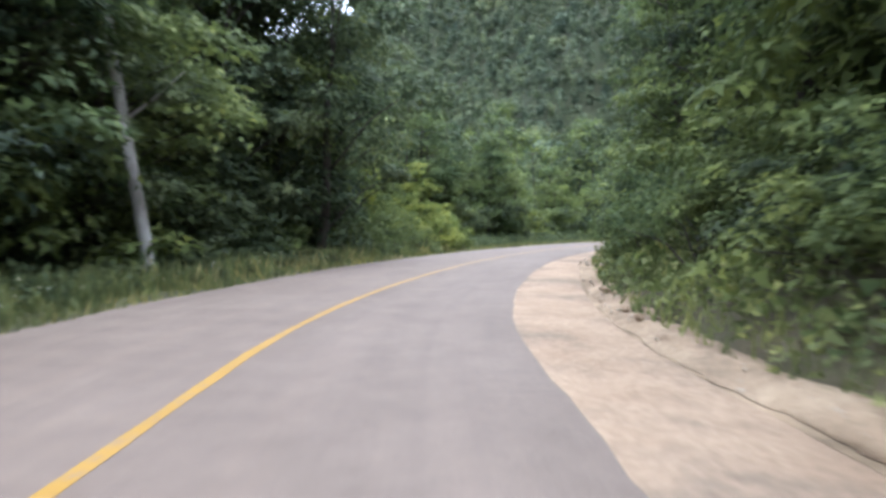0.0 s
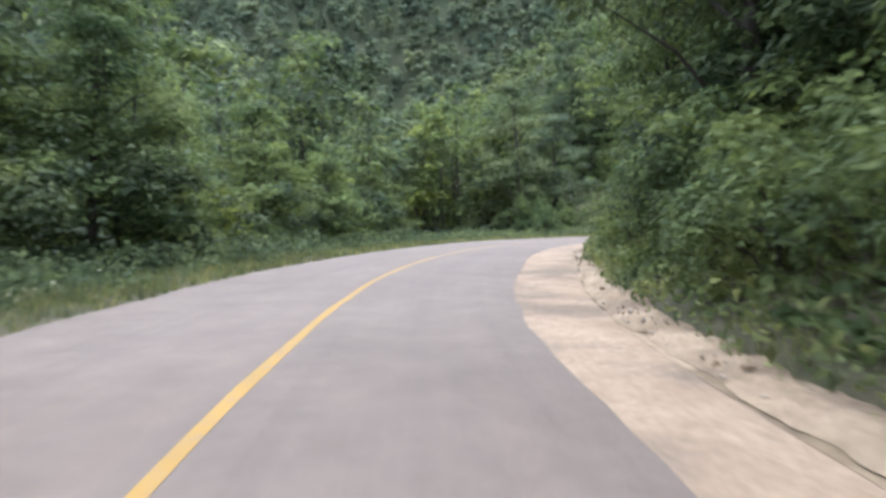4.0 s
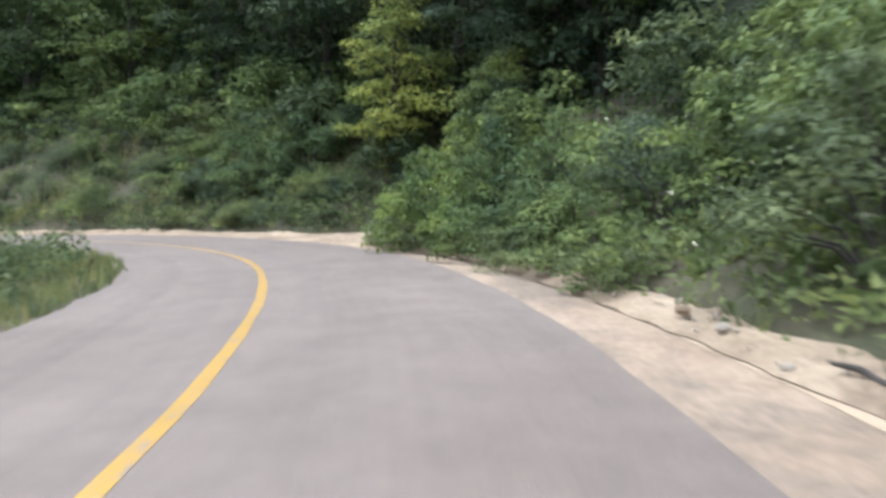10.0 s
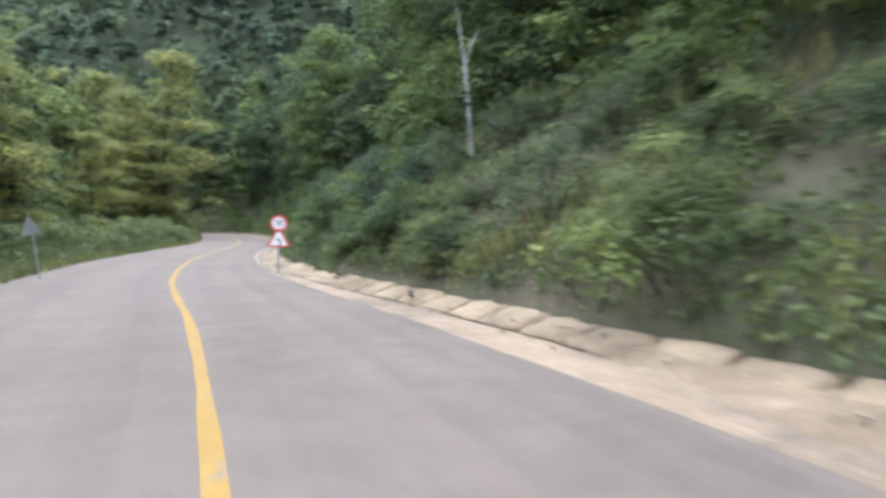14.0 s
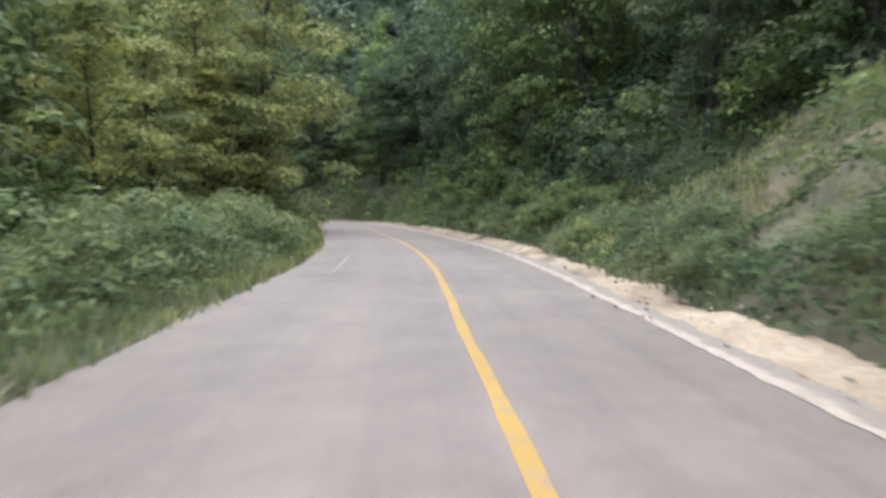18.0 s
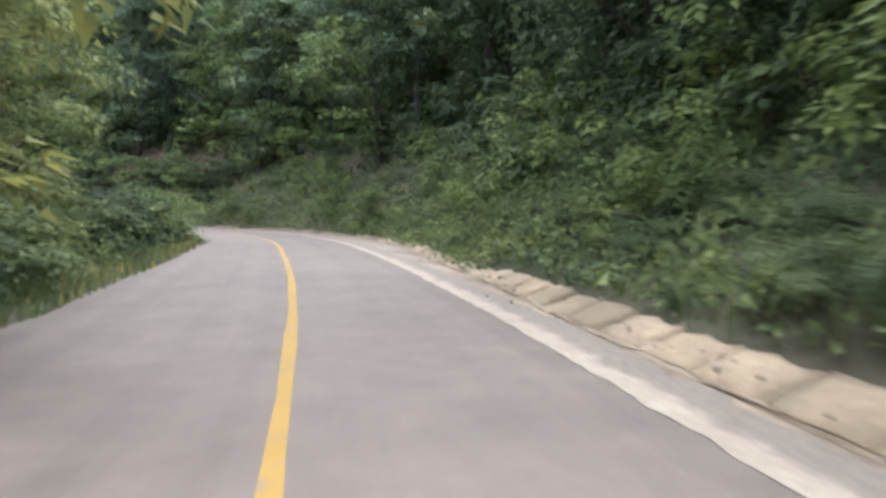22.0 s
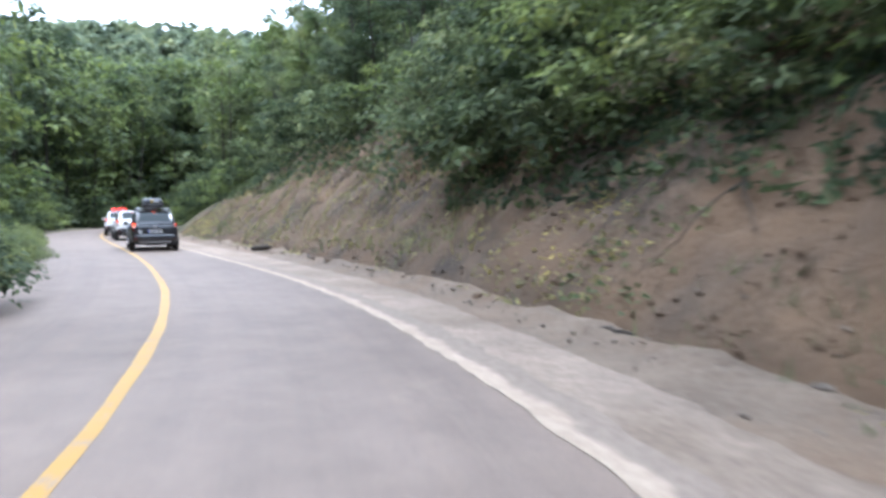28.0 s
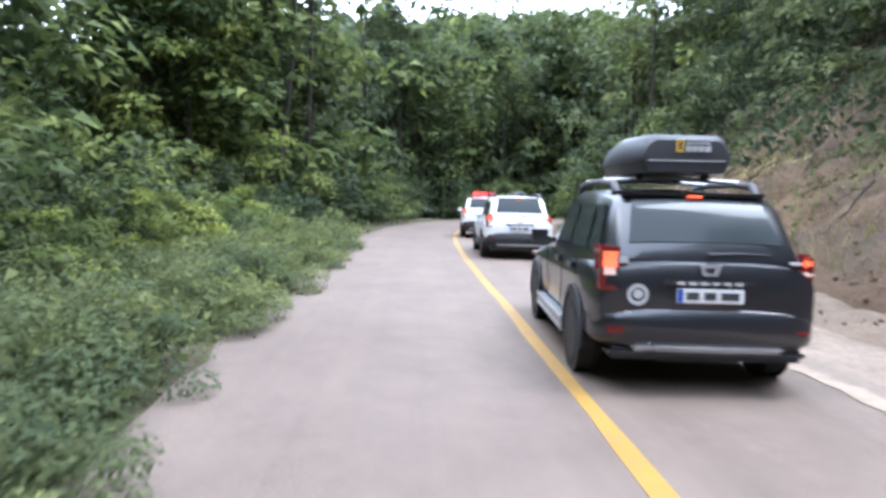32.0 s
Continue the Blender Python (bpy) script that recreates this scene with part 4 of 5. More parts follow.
belt(BUSHES, {"dark": 4, "mid": 3}, 18, 31, -1, 2.4, 5, 2.0, (0.7, 1.1), group=HEDGE)
for x, y, k in ((-4.8, 27.0, 1.1), (-6.8, 29.2, 1.2)):
    plant(TREES, "dark", x, y, k, tall=1.1, group=FOREST)
plant(TREES, "dark", -4.4, 31.2, 1.05, group=FOREST, label="dark tree with low branches overhanging the verge")
belt(TREES, {"mid": 5, "light": 3}, 38, 50, -1, 5.5, 12, 2.6, (0.62, 0.82), (0.8, 1.0), group=FOREST, single=11)
belt(TREES, {"mid": 4, "dark": 4}, 26, 46, -1, 12, 20, 3.2, (0.7, 1.0), single=0)
belt(BUSHES, {"mid": 3, "light": 1, "dark": 4}, 44, 70, -1, 4.0, 6.5, 2.1, (1.0, 1.5), group=HEDGE)
belt(TREES, {"light": 4, "mid": 5}, 48, 72, -1, 5.5, 9, 2.7, (0.58, 0.78), (0.85, 1.05), group=FOREST, single=11)
belt(TREES, {"mid": 4, "grey": 1, "dark": 4}, 44, 76, -1, 10, 22, 3.9, group=FOREST, single=0)
belt(BUSHES, {"low": 6}, 70, 90, -1, 2.0, 4, 1.8, (0.5, 0.7), group=HEDGE, single=3)
belt(BUSHES, {"low": 4, "mid": 2}, 88.5, 98, 1, -0.75, 0.4, 0.95, (0.42, 0.62), group=HEDGE)
belt(TREES, {"mid": 4, "grey": 4, "light": 2}, 104, 134, -1, 6.5, 20, 3.4, group=FOREST, single=10)
belt(BUSHES, {"low": 3, "mid": 4, "dark": 2}, 106, 136, -1, 3.4, 7, 1.8, group=HEDGE, single=4)
belt(BUSHES, {"low": 8}, 134, 194, -1, 1.5, 5.0, 1.8, (1.1, 1.6), (0.9, 1.3), group=HEDGE)
belt(BUSHES, {"mid": 6, "dark": 2}, 132, 196, -1, 7, 11, 1.9, (0.9, 1.3), single=0)
belt(TREES, {"mid": 4, "olive": 4, "grey": 2}, 132, 196, -1, 8.2, 20, 3.2, group=FOREST, single=9)
belt(BUSHES, {"mid": 2, "dark": 5}, 192, 207, -1, 0.8, 3.2, 1.4, (0.7, 1.0), group=HEDGE)
belt(BUSHES, {"mid": 4, "dark": 4}, 205, 280, -1, 4.5, 8, 1.9, (0.9, 1.3), single=0)

for which, pieces in REST.items():
    tagged(part("woods", np_mesh("woods", *merged(pieces)), LOOKS[which]), "dense leafy undergrowth and trees of the woods behind the road", "woods", kind="stuff")
tagged(part("wood_trunks", np_mesh("wood_trunks", *merged(REST_WOOD), True), BARK), "brown tree trunks inside the woods", "trunks", kind="stuff")
for protos in (*TREES.values(), *BUSHES.values()):
    for p in protos:
        if p.name not in USED:
            for o in (*p.children_recursive, p):
                bpy.data.objects.remove(o)


LITTER = leafy("fallen_leaf", (0.05, 0.03, 0.018), (0.1, 0.065, 0.038), (0.18, 0.12, 0.07), 0.1)


def leaf_carpet(name, s0, s1, side, q0, q1, per_m2, leaf, high, material, label, seed, upright=0.0, patchy=0.0, corners=3):
    """Undergrowth too fine to count."""
    rs = np.random.RandomState(seed)
    n = int((s1 - s0) * (q1 - q0) * per_m2)
    s, q = rs.uniform(s0, s1, n), rs.uniform(q0, q1, n)
    d = foot(s) + q if side > 0 else left_edge(s) - q
    x, y = at(s, d)
    if patchy:
        keep = fbm(x, y, seed, 0.8) > patchy
        x, y, s, q = x[keep], y[keep], s[keep], q[keep]
        n = len(x)
    rough = np.clip(q / 1.5, 0, 1) * (0.22 * fbm(x, y, 21, 0.9) + 0.13 * fbm(x, y, 22, 3.3, 3))
    low = np.where(q < 8, rise(s, q) + rough + 0.03, ground_z(x, y)) if side > 0 else np.where(q < 3.6, -0.03 - 0.02 * q, ground_z(x, y))
    hill = high * (0.55 + 0.45 * fbm(x, y, seed + 1, 0.9)) * rs.uniform(0.05, 1, n)
    length = leaf * rs.uniform(0.6, 1.3, n)
    if upright:
        nrm = unit(rs, n) * np.array([1, 1, 0.2])
        along = np.array([[0, 0, 1.0]]) + 0.35 * unit(rs, n)
        z = low + length * 0.45
    else:
        nrm = unit(rs, n) * 0.8 + np.array([0, 0, 0.6])
        along = None
        z = low + 0.03 + np.maximum(hill, 0)
    nrm /= np.linalg.norm(nrm, axis=1)[:, None]
    v, f = leaf_quads(np.column_stack([x, y, z]), nrm, length, rs, 0.09 if upright else 0.5, 0.05 if upright else 0.18, along, 3 if upright else corners)
    tagged(part(name, np_mesh(name, v, f), material), label, "undergrowth", kind="stuff")


leaf_carpet("undergrowth", -8, 104, 1, 0.3, 12, 60, 0.2, 0.6, LEAF_MID, "leafy green undergrowth covering the bank", 41)
leaf_carpet("gutter_weeds", 186, 222, 1, -0.65, 0.6, 130, 0.09, 0.5, WEED, "leafy weeds hanging over the dirt at the gutter", 64, patchy=-0.6)
for a, b, q in ((-8, 98.5, -0.15), (101, 112, 0.0), (112, 124.5, 0.28), (124.5, 158, -0.05), (158, 186, 0.28), (186, 222, -0.15)):
    leaf_carpet("foot_weeds", a, b, 1, q, 1.6, 85, 0.12, 0.75, WEED, "leafy weeds at the foot of the bank", 61)
    leaf_carpet("foot_grass", a, b, 1, q - 0.05, 1.2, 45, 0.3, 0.3, WEED, "grass at the edge of the sand", 62, 1.0, -0.2)
leaf_carpet("foot_grass", 222, 262, 1, -0.1, 0.8, 26, 0.22, 0.3, WEED, "tufts of grass at the foot of the earth cut", 63, 1.0, 0.2)
leaf_carpet("undergrowth", 100, 113, 1, 0.2, 12, 110, 0.16, 0.6, WEED, "green and yellowish weeds covering a steep bank", 42)
leaf_carpet("undergrowth", 113, 148.7, 1, 0.3, 12, 95, 0.15, 0.45, WEED, "thin weeds on a steep bank with bare earth between", 42, patchy=-0.3)
leaf_carpet("undergrowth", 148, 154.5, 1, 0.1, 0.9, 75, 0.15, 0.5, WEED, "green weeds at the foot of the bank", 55)
for a, b, q0, bare in ((148.2, 149.3, 0.9, -0.6), (149.3, 151.6, 3.2, -0.6), (149.3, 151.6, 0.8, 0.35), (151.6, 154.6, 0.9, -0.6)):
    leaf_carpet("undergrowth", a, b, 1, q0, 8 if bare < 0 else 3.2, 170, 0.12, 0.35, WEED, "weeds round a bare patch of the bank", 56, patchy=bare)
leaf_carpet("dry_grass", 146, 154, 1, 0.9, 7, 34, 0.3, 0.3, DRY, "dry yellowish grass on the eroded patch", 65, 1.0, -0.1)
leaf_carpet("undergrowth", 154.2, 222.5, 1, 0.2, 11, 85, 0.19, 0.7, WEED, "green weeds and brambles covering the bank", 43)
leaf_carpet("hanging_growth", 220, 233, 1, 1.35, 3.0, 130, 0.17, 0.5, LEAF_DARK, "dark creepers hanging over the edge of the cut", 57)
leaf_carpet("undergrowth", 222, 262, 1, 2.4, 11, 55, 0.2, 0.6, LEAF_DARK, "dark undergrowth above the bare earth cut", 44)
leaf_carpet("bank_weeds", 222, 262, 1, 0.1, 3.6, 60, 0.1, 0.16, WEED, "sparse weeds rooted in bare earth", 45, patchy=0.55)
leaf_carpet("bank_dry_grass", 230, 262, 1, 0.3, 4.5, 46, 0.24, 0.3, DRY, "dry khaki grass clinging to the earth cut", 58, 1.0, 0.0)
leaf_carpet("bank_litter", 222, 262, 1, -0.2, 4.2, 70, 0.09, 0.05, DRY, "dry fallen leaves and stalks on the cut", 59, patchy=-0.1)
leaf_carpet("edge_weeds", 89, 98.2, 1, -0.7, 0.4, 150, 0.09, 0.4, WEED, "leafy weeds grown over the gutter", 67)
leaf_carpet("gutter_litter", 30, 98, 1, -0.5, 0.4, 26, 0.07, 0.02, LITTER, "brown fallen leaves on the sand", 60, patchy=0.1)
leaf_carpet("dry_grass", 103, 153, 1, 0.4, 8, 60, 0.42, 0.4, DRY, "dry yellowish grass on the bank", 46, 1.0, 0.1)
leaf_carpet("verge_grass", -6, 234, -1, 0.02, 3.0, 105, 0.24, 0.3, WEED, "rough green grass on the verge", 47, 1.0)
leaf_carpet("tall_grass", -6, 34, -1, 0.7, 3.4, 75, 0.62, 0.3, WEED, "tall rough grass on the verge under the trees", 71, 1.0, -0.3)
leaf_carpet("tall_grass_dry", -6, 34, -1, 0.6, 3.2, 22, 0.6, 0.3, DRY, "tall dry grass stalks on the verge", 72, 1.0, -0.2)
leaf_carpet("verge_flowers", -4, 30, -1, 0.9, 3.4, 5, 0.06, 0.75, PETAL, "small white wild flowers in the tall grass", 73, 0.0, 0.1)
leaf_carpet("verge_grass_dry", -6, 234, -1, 0.0, 2.2, 26, 0.26, 0.3, DRY, "dry yellowish grass at the asphalt edge", 48, 1.0, 0.0)
leaf_carpet("verge_weeds", -6, 70, -1, 0.9, 4.6, 95, 0.13, 0.95, WEED, "leafy weeds on the verge", 49)
leaf_carpet("verge_weeds", 70, 265, -1, 0.6, 4.6, 85, 0.12, 0.9, WEED, "leafy weeds on the verge", 50)
leaf_carpet("edge_weeds", 234, 265, -1, 0.0, 1.2, 130, 0.09, 0.6, WEED, "leafy weeds spilling over the asphalt edge", 66)
leaf_carpet("verge_flowers", -4, 45, -1, 0.8, 4.2, 6, 0.07, 0.95, PETAL, "small white wild flowers among weeds", 51, 0.0, 0.1)
leaf_carpet("verge_flowers", 70, 140, -1, 1.0, 4.2, 2.2, 0.07, 0.9, PETAL, "small white wild flowers among weeds", 52, 0.0, 0.2)
leaf_carpet("bank_flowers", 62, 100, 1, 0.5, 6, 1.6, 0.09, 1.7, PETAL, "white bindweed flowers scattered over bushes", 53)
leaf_carpet("valley_floor_growth", 0, 330, -1, 4.2, 16, 10, 0.32, 0.8, LEAF_DARK, "dark leafy undergrowth on the forest floor", 54)


def canopy(name, step, x0, x1, y0, y1, keep, per, leaf, material, label):
    """The crowns of woods too far off to count."""
    rs = np.random.RandomState(5)
    px, py = [a.ravel() for a in np.meshgrid(np.arange(x0, x1, step), np.arange(y0, y1, step), indexing="ij")]
    px, py = px + rs.uniform(-0.45, 0.45, len(px)) * step, py + rs.uniform(-0.45, 0.45, len(py)) * step
    s, d = road_coords(px, py)
    ok = keep(px, py, s, d)
    px, py = px[ok], py[ok]
    pz = ground_z(px, py)
    n = len(px)
    h, r = rs.uniform(7, 12, n) * (step / 5) ** 0.4, rs.uniform(0.52, 0.75, n) * step
    k = np.repeat(np.arange(n), 7)
    a, up = rs.uniform(0, 6.283, len(k)), rs.uniform(0.35, 1, len(k))
    rad = r[k] * rs.uniform(0.1, 0.85, len(k)) * np.sqrt(1.15 - up)
    cs = np.column_stack([px[k] + rad * np.cos(a), py[k] + rad * np.sin(a), pz[k] + h[k] * up])
    v, f = clump_leaves(cs, r[k] * rs.uniform(0.4, 0.62, len(k)), per, leaf, rs, 0.8, corners=3)
    tagged(part(name, np_mesh(name, v, f), material), label, "woods", kind="stuff")


canopy("hillside_woods", 5.5, -230, 150, -20, 340, lambda x, y, s, d: (d > gutter_edge(s) + 17) & (d < 85) & (s > -15) & (s < 205), 30, 0.95, FAR_LEAF,
       "dense green broadleaf woods covering the steep hillside")
# far slopes use the leaf colour that has the haze mixed in
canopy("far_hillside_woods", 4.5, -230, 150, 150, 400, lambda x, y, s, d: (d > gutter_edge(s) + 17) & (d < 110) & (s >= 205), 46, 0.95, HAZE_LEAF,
       "broadleaf hillside woods across the valley, haze put into pale leaf colour")
canopy("valley_woods", 6.5, -230, 60, -40, 330, lambda x, y, s, d: (d < left_edge(s) - 19) & (d > -110), 16, 1.15, FAR_LEAF,
       "green broadleaf woods on the valley floor")
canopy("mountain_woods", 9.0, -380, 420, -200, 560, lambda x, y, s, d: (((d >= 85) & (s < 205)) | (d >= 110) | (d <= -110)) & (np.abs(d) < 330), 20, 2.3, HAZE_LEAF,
       "green woods on the mountain slopes behind, haze painted into the leaves")
# ---------------------------------------------------------------- signs, single trunks, stones


def plain(name, color, rough=0.5, metal=0.0, spec=0.4, grime=0.25, scale=3.0):
    """Paint, plastic or metal with faint uneven dirt."""
    m, t, p = nodes(name, rough, metal, spec)
    tc = t.nodes.new("ShaderNodeTexCoord")
    n = noise_tex(t, tc.outputs["Object"], scale, 6, 0.65)
    t.links.new(ramp(t, n, [(0.3, tuple(c * (1 - grime) for c in color)), (0.65, color)]), p.inputs["Base Color"])
    return m


def glow(name, color, strength, base):
    m, t, p = nodes(name, 0.25, 0, 0.5)
    p.inputs["Base Color"].default_value = (*base, 1)
    p.inputs["Emission Color"].default_value = (*color, 1)
    p.inputs["Emission Strength"].default_value = strength
    return m


SIGN_WHITE = plain("sign_white", (0.78, 0.78, 0.78), 0.45)
SIGN_RED = plain("sign_red", (0.6, 0.05, 0.04), 0.45)
SIGN_BLACK = plain("sign_black", (0.02, 0.02, 0.02), 0.5)
GALVANISED = plain("galvanised_steel", (0.42, 0.43, 0.44), 0.5, 0.6)


def prism(points, depth, bevel=0.0):
    """A flat outline in the x-z plane given thickness along y."""
    bm = bmesh.new()
    f = bm.faces.new([bm.verts.new((x, 0, z)) for x, z in points])
    out = bmesh.ops.extrude_face_region(bm, geom=[f])
    bmesh.ops.translate(bm, verts=[v for v in out["geom"] if isinstance(v, bmesh.types.BMVert)], vec=(0, depth, 0))
    bmesh.ops.recalc_face_normals(bm, faces=bm.faces)
    if bevel:
        bmesh.ops.bevel(bm, geom=bm.edges[:], offset=bevel, segments=1, affect="EDGES")
    return bm


def disc(r, n=40, cx=0.0, cz=0.0):
    return [(cx + r * math.cos(2 * math.pi * i / n), cz + r * math.sin(2 * math.pi * i / n)) for i in range(n)]


def ring(outer, inner, depth):
    """A flat frame between two outlines of the same number of points."""
    bm = bmesh.new()
    n = len(outer)
    rows = [[bm.verts.new((x, y, z)) for x, z in loop] for loop, y in ((outer, 0), (inner, 0), (inner, depth), (outer, depth))]
    for a in range(4):
        b = (a + 1) % 4
        for i in range(n):
            j = (i + 1) % n
            bm.faces.new((rows[a][i], rows[a][j], rows[b][j], rows[b][i]))
    bmesh.ops.recalc_face_normals(bm, faces=bm.faces)
    return bm


def tri(r, cz, rounding=5):
    """A triangle with rounded corners, point up."""
    out, k = [], r * 0.1
    for c in range(3):
        a = math.pi / 2 + c * 2 * math.pi / 3
        cx, cy = (r - 2 * k) * math.cos(a), (r - 2 * k) * math.sin(a)
        for i in range(rounding):
            b = a - math.pi / 3 + i * 2 * math.pi / 3 / (rounding - 1)
            out.append((cx + k * math.cos(b), cz + cy + k * math.sin(b)))
    return out


def shifted(bm, x=0, y=0, z=0):
    bmesh.ops.translate(bm, verts=bm.verts[:], vec=(x, y, z))
    return bm


def tube_part(name, points, radii, material, parent, sides=10, label=""):
    return part(name, np_mesh(name, *tube(points, radii, sides), True), material, parent, label)


def text_part(name, body, size, material, parent, m):
    cu = bpy.data.curves.new(name, "FONT")
    cu.body, cu.size, cu.align_x, cu.align_y, cu.extrude = body, size, "CENTER", "CENTER", 0.0015
    tmp = bpy.data.objects.new(name, cu)
    scene.collection.objects.link(tmp)
    me = bpy.data.meshes.new_from_object(tmp.evaluated_get(bpy.context.evaluated_depsgraph_get()))
    bpy.data.objects.remove(tmp)
    ob = part(name, me, material, parent)
    ob.matrix_basis = m
    return ob


def speed_sign(m):
    ob = new("road_sign")
    tube_part("post", [(0, 0.03, -0.3), (0, 0.03, 0.7), (0, 0.03, 1.45)], [0.03, 0.03, 0.03], GALVANISED, ob)
    plate = part("round_plate", prism(disc(0.215, cz=1.33), 0.012), GALVANISED, ob, "white round plate with a red rim")
    part("white_face", shifted(prism(disc(0.212, cz=1.33), 0.003), y=-0.005), SIGN_WHITE, plate)
    part("red_rim", shifted(ring(disc(0.214, cz=1.33), disc(0.165, cz=1.33), 0.003), y=-0.01), SIGN_RED, plate)
    text_part("number", "30", 0.215, SIGN_BLACK, plate, pose(0, -0.011, 1.33, 90, 0, 0))
    warn = part("triangle_plate", prism(tri(0.35, 0.9), 0.012), GALVANISED, ob, "white warning triangle with a red rim and a bent black arrow")
    part("triangle_face", shifted(prism(tri(0.345, 0.9), 0.003), y=-0.005), SIGN_WHITE, warn)
    part("triangle_rim", shifted(ring(tri(0.348, 0.9), tri(0.27, 0.9), 0.003), y=-0.01), SIGN_RED, warn)
    curve = [(0.045, 0.76), (0.045, 0.84), (0.03, 0.895), (-0.01, 0.93), (-0.06, 0.94)]
    wide = 0.019
    lefts = [(x - wide, z - wide * 0.6) for x, z in curve]
    rights = [(x + wide, z + wide * 0.6) for x, z in curve]
    part("arrow", shifted(prism(lefts + rights[::-1], 0.002), y=-0.012), SIGN_BLACK, warn)
    ob.matrix_basis = m
    return tagged(ob, "round speed sign above a triangular bend warning on a steel post", "road sign")


speed_sign(pose(55.0, 105.35, -0.12, 0, 1.5, -12) @ Matrix.Scale(1.12, 4))


def back_sign(m):
    ob = new("road_sign")
    tube_part("post", [(0, -0.03, -0.3), (0.01, -0.03, 0.6), (0.0, -0.03, 1.5)], [0.026, 0.026, 0.026], GALVANISED, ob)
    part("triangle_plate", prism(tri(0.4, 1.35), 0.012), GALVANISED, ob)
    part("bracket", shifted(prism([(-0.1, 1.28), (0.1, 1.28), (0.1, 1.32), (-0.1, 1.32)], 0.02), y=-0.03), GALVANISED, ob)
    ob.matrix_basis = m
    return tagged(ob, "leaning triangular traffic sign seen from its bare grey back", "road sign")


back_sign(pose(49.15, 104.6, 0.2, 0, -9, 50) @ Matrix.Scale(0.8, 4))

# the pale birch among dark trees
birch = new("birch_tree")
tube_part("trunk", [(0.1, 0, -0.4), (0.05, 0, 1.2), (-0.15, 0.05, 3.2), (-0.35, 0.1, 5.5), (-0.5, 0.2, 8.5), (-0.4, 0.1, 11)],
          [0.17, 0.15, 0.14, 0.12, 0.09, 0.03], PALE_BARK, birch, 10)
for bx, by, bz, ln in ((-0.2, 0.05, 4.0, 1.4), (-0.3, 0.1, 5.6, -1.5), (-0.4, 0.15, 7.0, 1.6), (-0.45, 0.2, 8.2, -1.2)):
    tube_part("limb", [(bx, by, bz), (bx + ln * 0.5, by - 0.2, bz + 0.5), (bx + ln, by - 0.3, bz + 1.1)], [0.045, 0.03, 0.008], PALE_BARK, birch, 6)
brs = np.random.RandomState(91)
bc = np.column_stack([brs.normal(-0.4, 1.3, 26), brs.normal(0.2, 1.3, 26), brs.uniform(6, 11.5, 26)])
part("crown", np_mesh("crown", *clump_leaves(bc, brs.uniform(0.5, 0.9, 26), 55, 0.22, brs)), LEAF_DARK, birch)
birch.matrix_basis = pose(-6.85, 16.0, -0.1, 0, -3, 20)
tagged(birch, "birch with a pale peeling trunk among dark trees", "tree", FOREST)

dead = new("dead_trunk")
tube_part("trunk", [(0, 0, -0.6), (-0.1, 0.05, 1.2), (-0.2, 0.1, 2.6), (-0.5, 0.1, 4.4)], [0.06, 0.055, 0.045, 0.015], PALE_BARK, dead, 8)
tube_part("limb", [(-0.2, 0.1, 2.6), (-0.05, 0.0, 3.2), (0.15, -0.1, 3.6)], [0.03, 0.02, 0.008], PALE_BARK, dead, 6)
dead.matrix_basis = pose(60.25, 103.4, height_at(60.25, 103.4), 0, 0, 0)
tagged(dead, "slender pale dead trunk standing on the grassy bank", "dead tree")

STONE = earth("stone", [(0.3, (0.24, 0.2, 0.155)), (0.7, (0.42, 0.36, 0.29))], 2.5, 22, 0.6)
DARK_STONE = earth("dark_stone", [(0.3, (0.085, 0.07, 0.056)), (0.7, (0.19, 0.16, 0.13))], 2.5, 22, 0.6)


def rock_mesh(seed):
    bm = bmesh.new()
    bmesh.ops.create_icosphere(bm, subdivisions=2, radius=1)
    r = random.Random(seed)
    cuts = [Vector((r.gauss(0, 1), r.gauss(0, 1), r.gauss(0, 1))).normalized() for _ in range(9)]
    for v in bm.verts:
        d = v.co.normalized()
        k = min(1.0, min((0.62 + 0.3 * (i % 3) / 2) / max(0.05, d.dot(c)) for i, c in enumerate(cuts)))
        v.co = d * k * (1 + 0.06 * r.uniform(-1, 1))
        v.co.z *= 0.65
    me = bpy.data.meshes.new("rock")
    bm.to_mesh(me)
    bm.free()
    return me


ROCKS = []
for k, mat in ((1, STONE), (2, STONE), (3, SAND), (4, DARK_STONE)):
    me = rock_mesh(k)
    me.materials.append(mat)
    ROCKS.append(me)
CLODS = []
for k in (5, 6):
    me = rock_mesh(k)
    me.materials.append(CUT)
    CLODS.append(me)
RR = random.Random(12)


def strew(count, s0, s1, q0, q1, sizes, meshes, label, category="stone", group="stones on the sand"):
    for _ in range(count):
        s, q = RR.uniform(s0, s1), RR.uniform(q0, q1)
        x, y = [float(c) for c in at(s, float(gutter_edge(s)) + q)]
        over = float(gutter_edge(s)) + q - float(foot(s))
        lift = float(rise(np.array([s]), np.array([over]))[0]) if over > 0 else (0.07 if q > 0.15 else -0.06)
        k = RR.uniform(*sizes)
        ob = new("stone", RR.choice(meshes))
        ob.matrix_basis = pose(x, y, lift + k * 0.15, RR.uniform(-20, 20), RR.uniform(-20, 20), RR.uniform(0, 360)) @ Matrix.Diagonal((k * RR.uniform(0.7, 1.4), k, k * RR.uniform(0.6, 1), 1))
        tagged(ob, label, category, group)


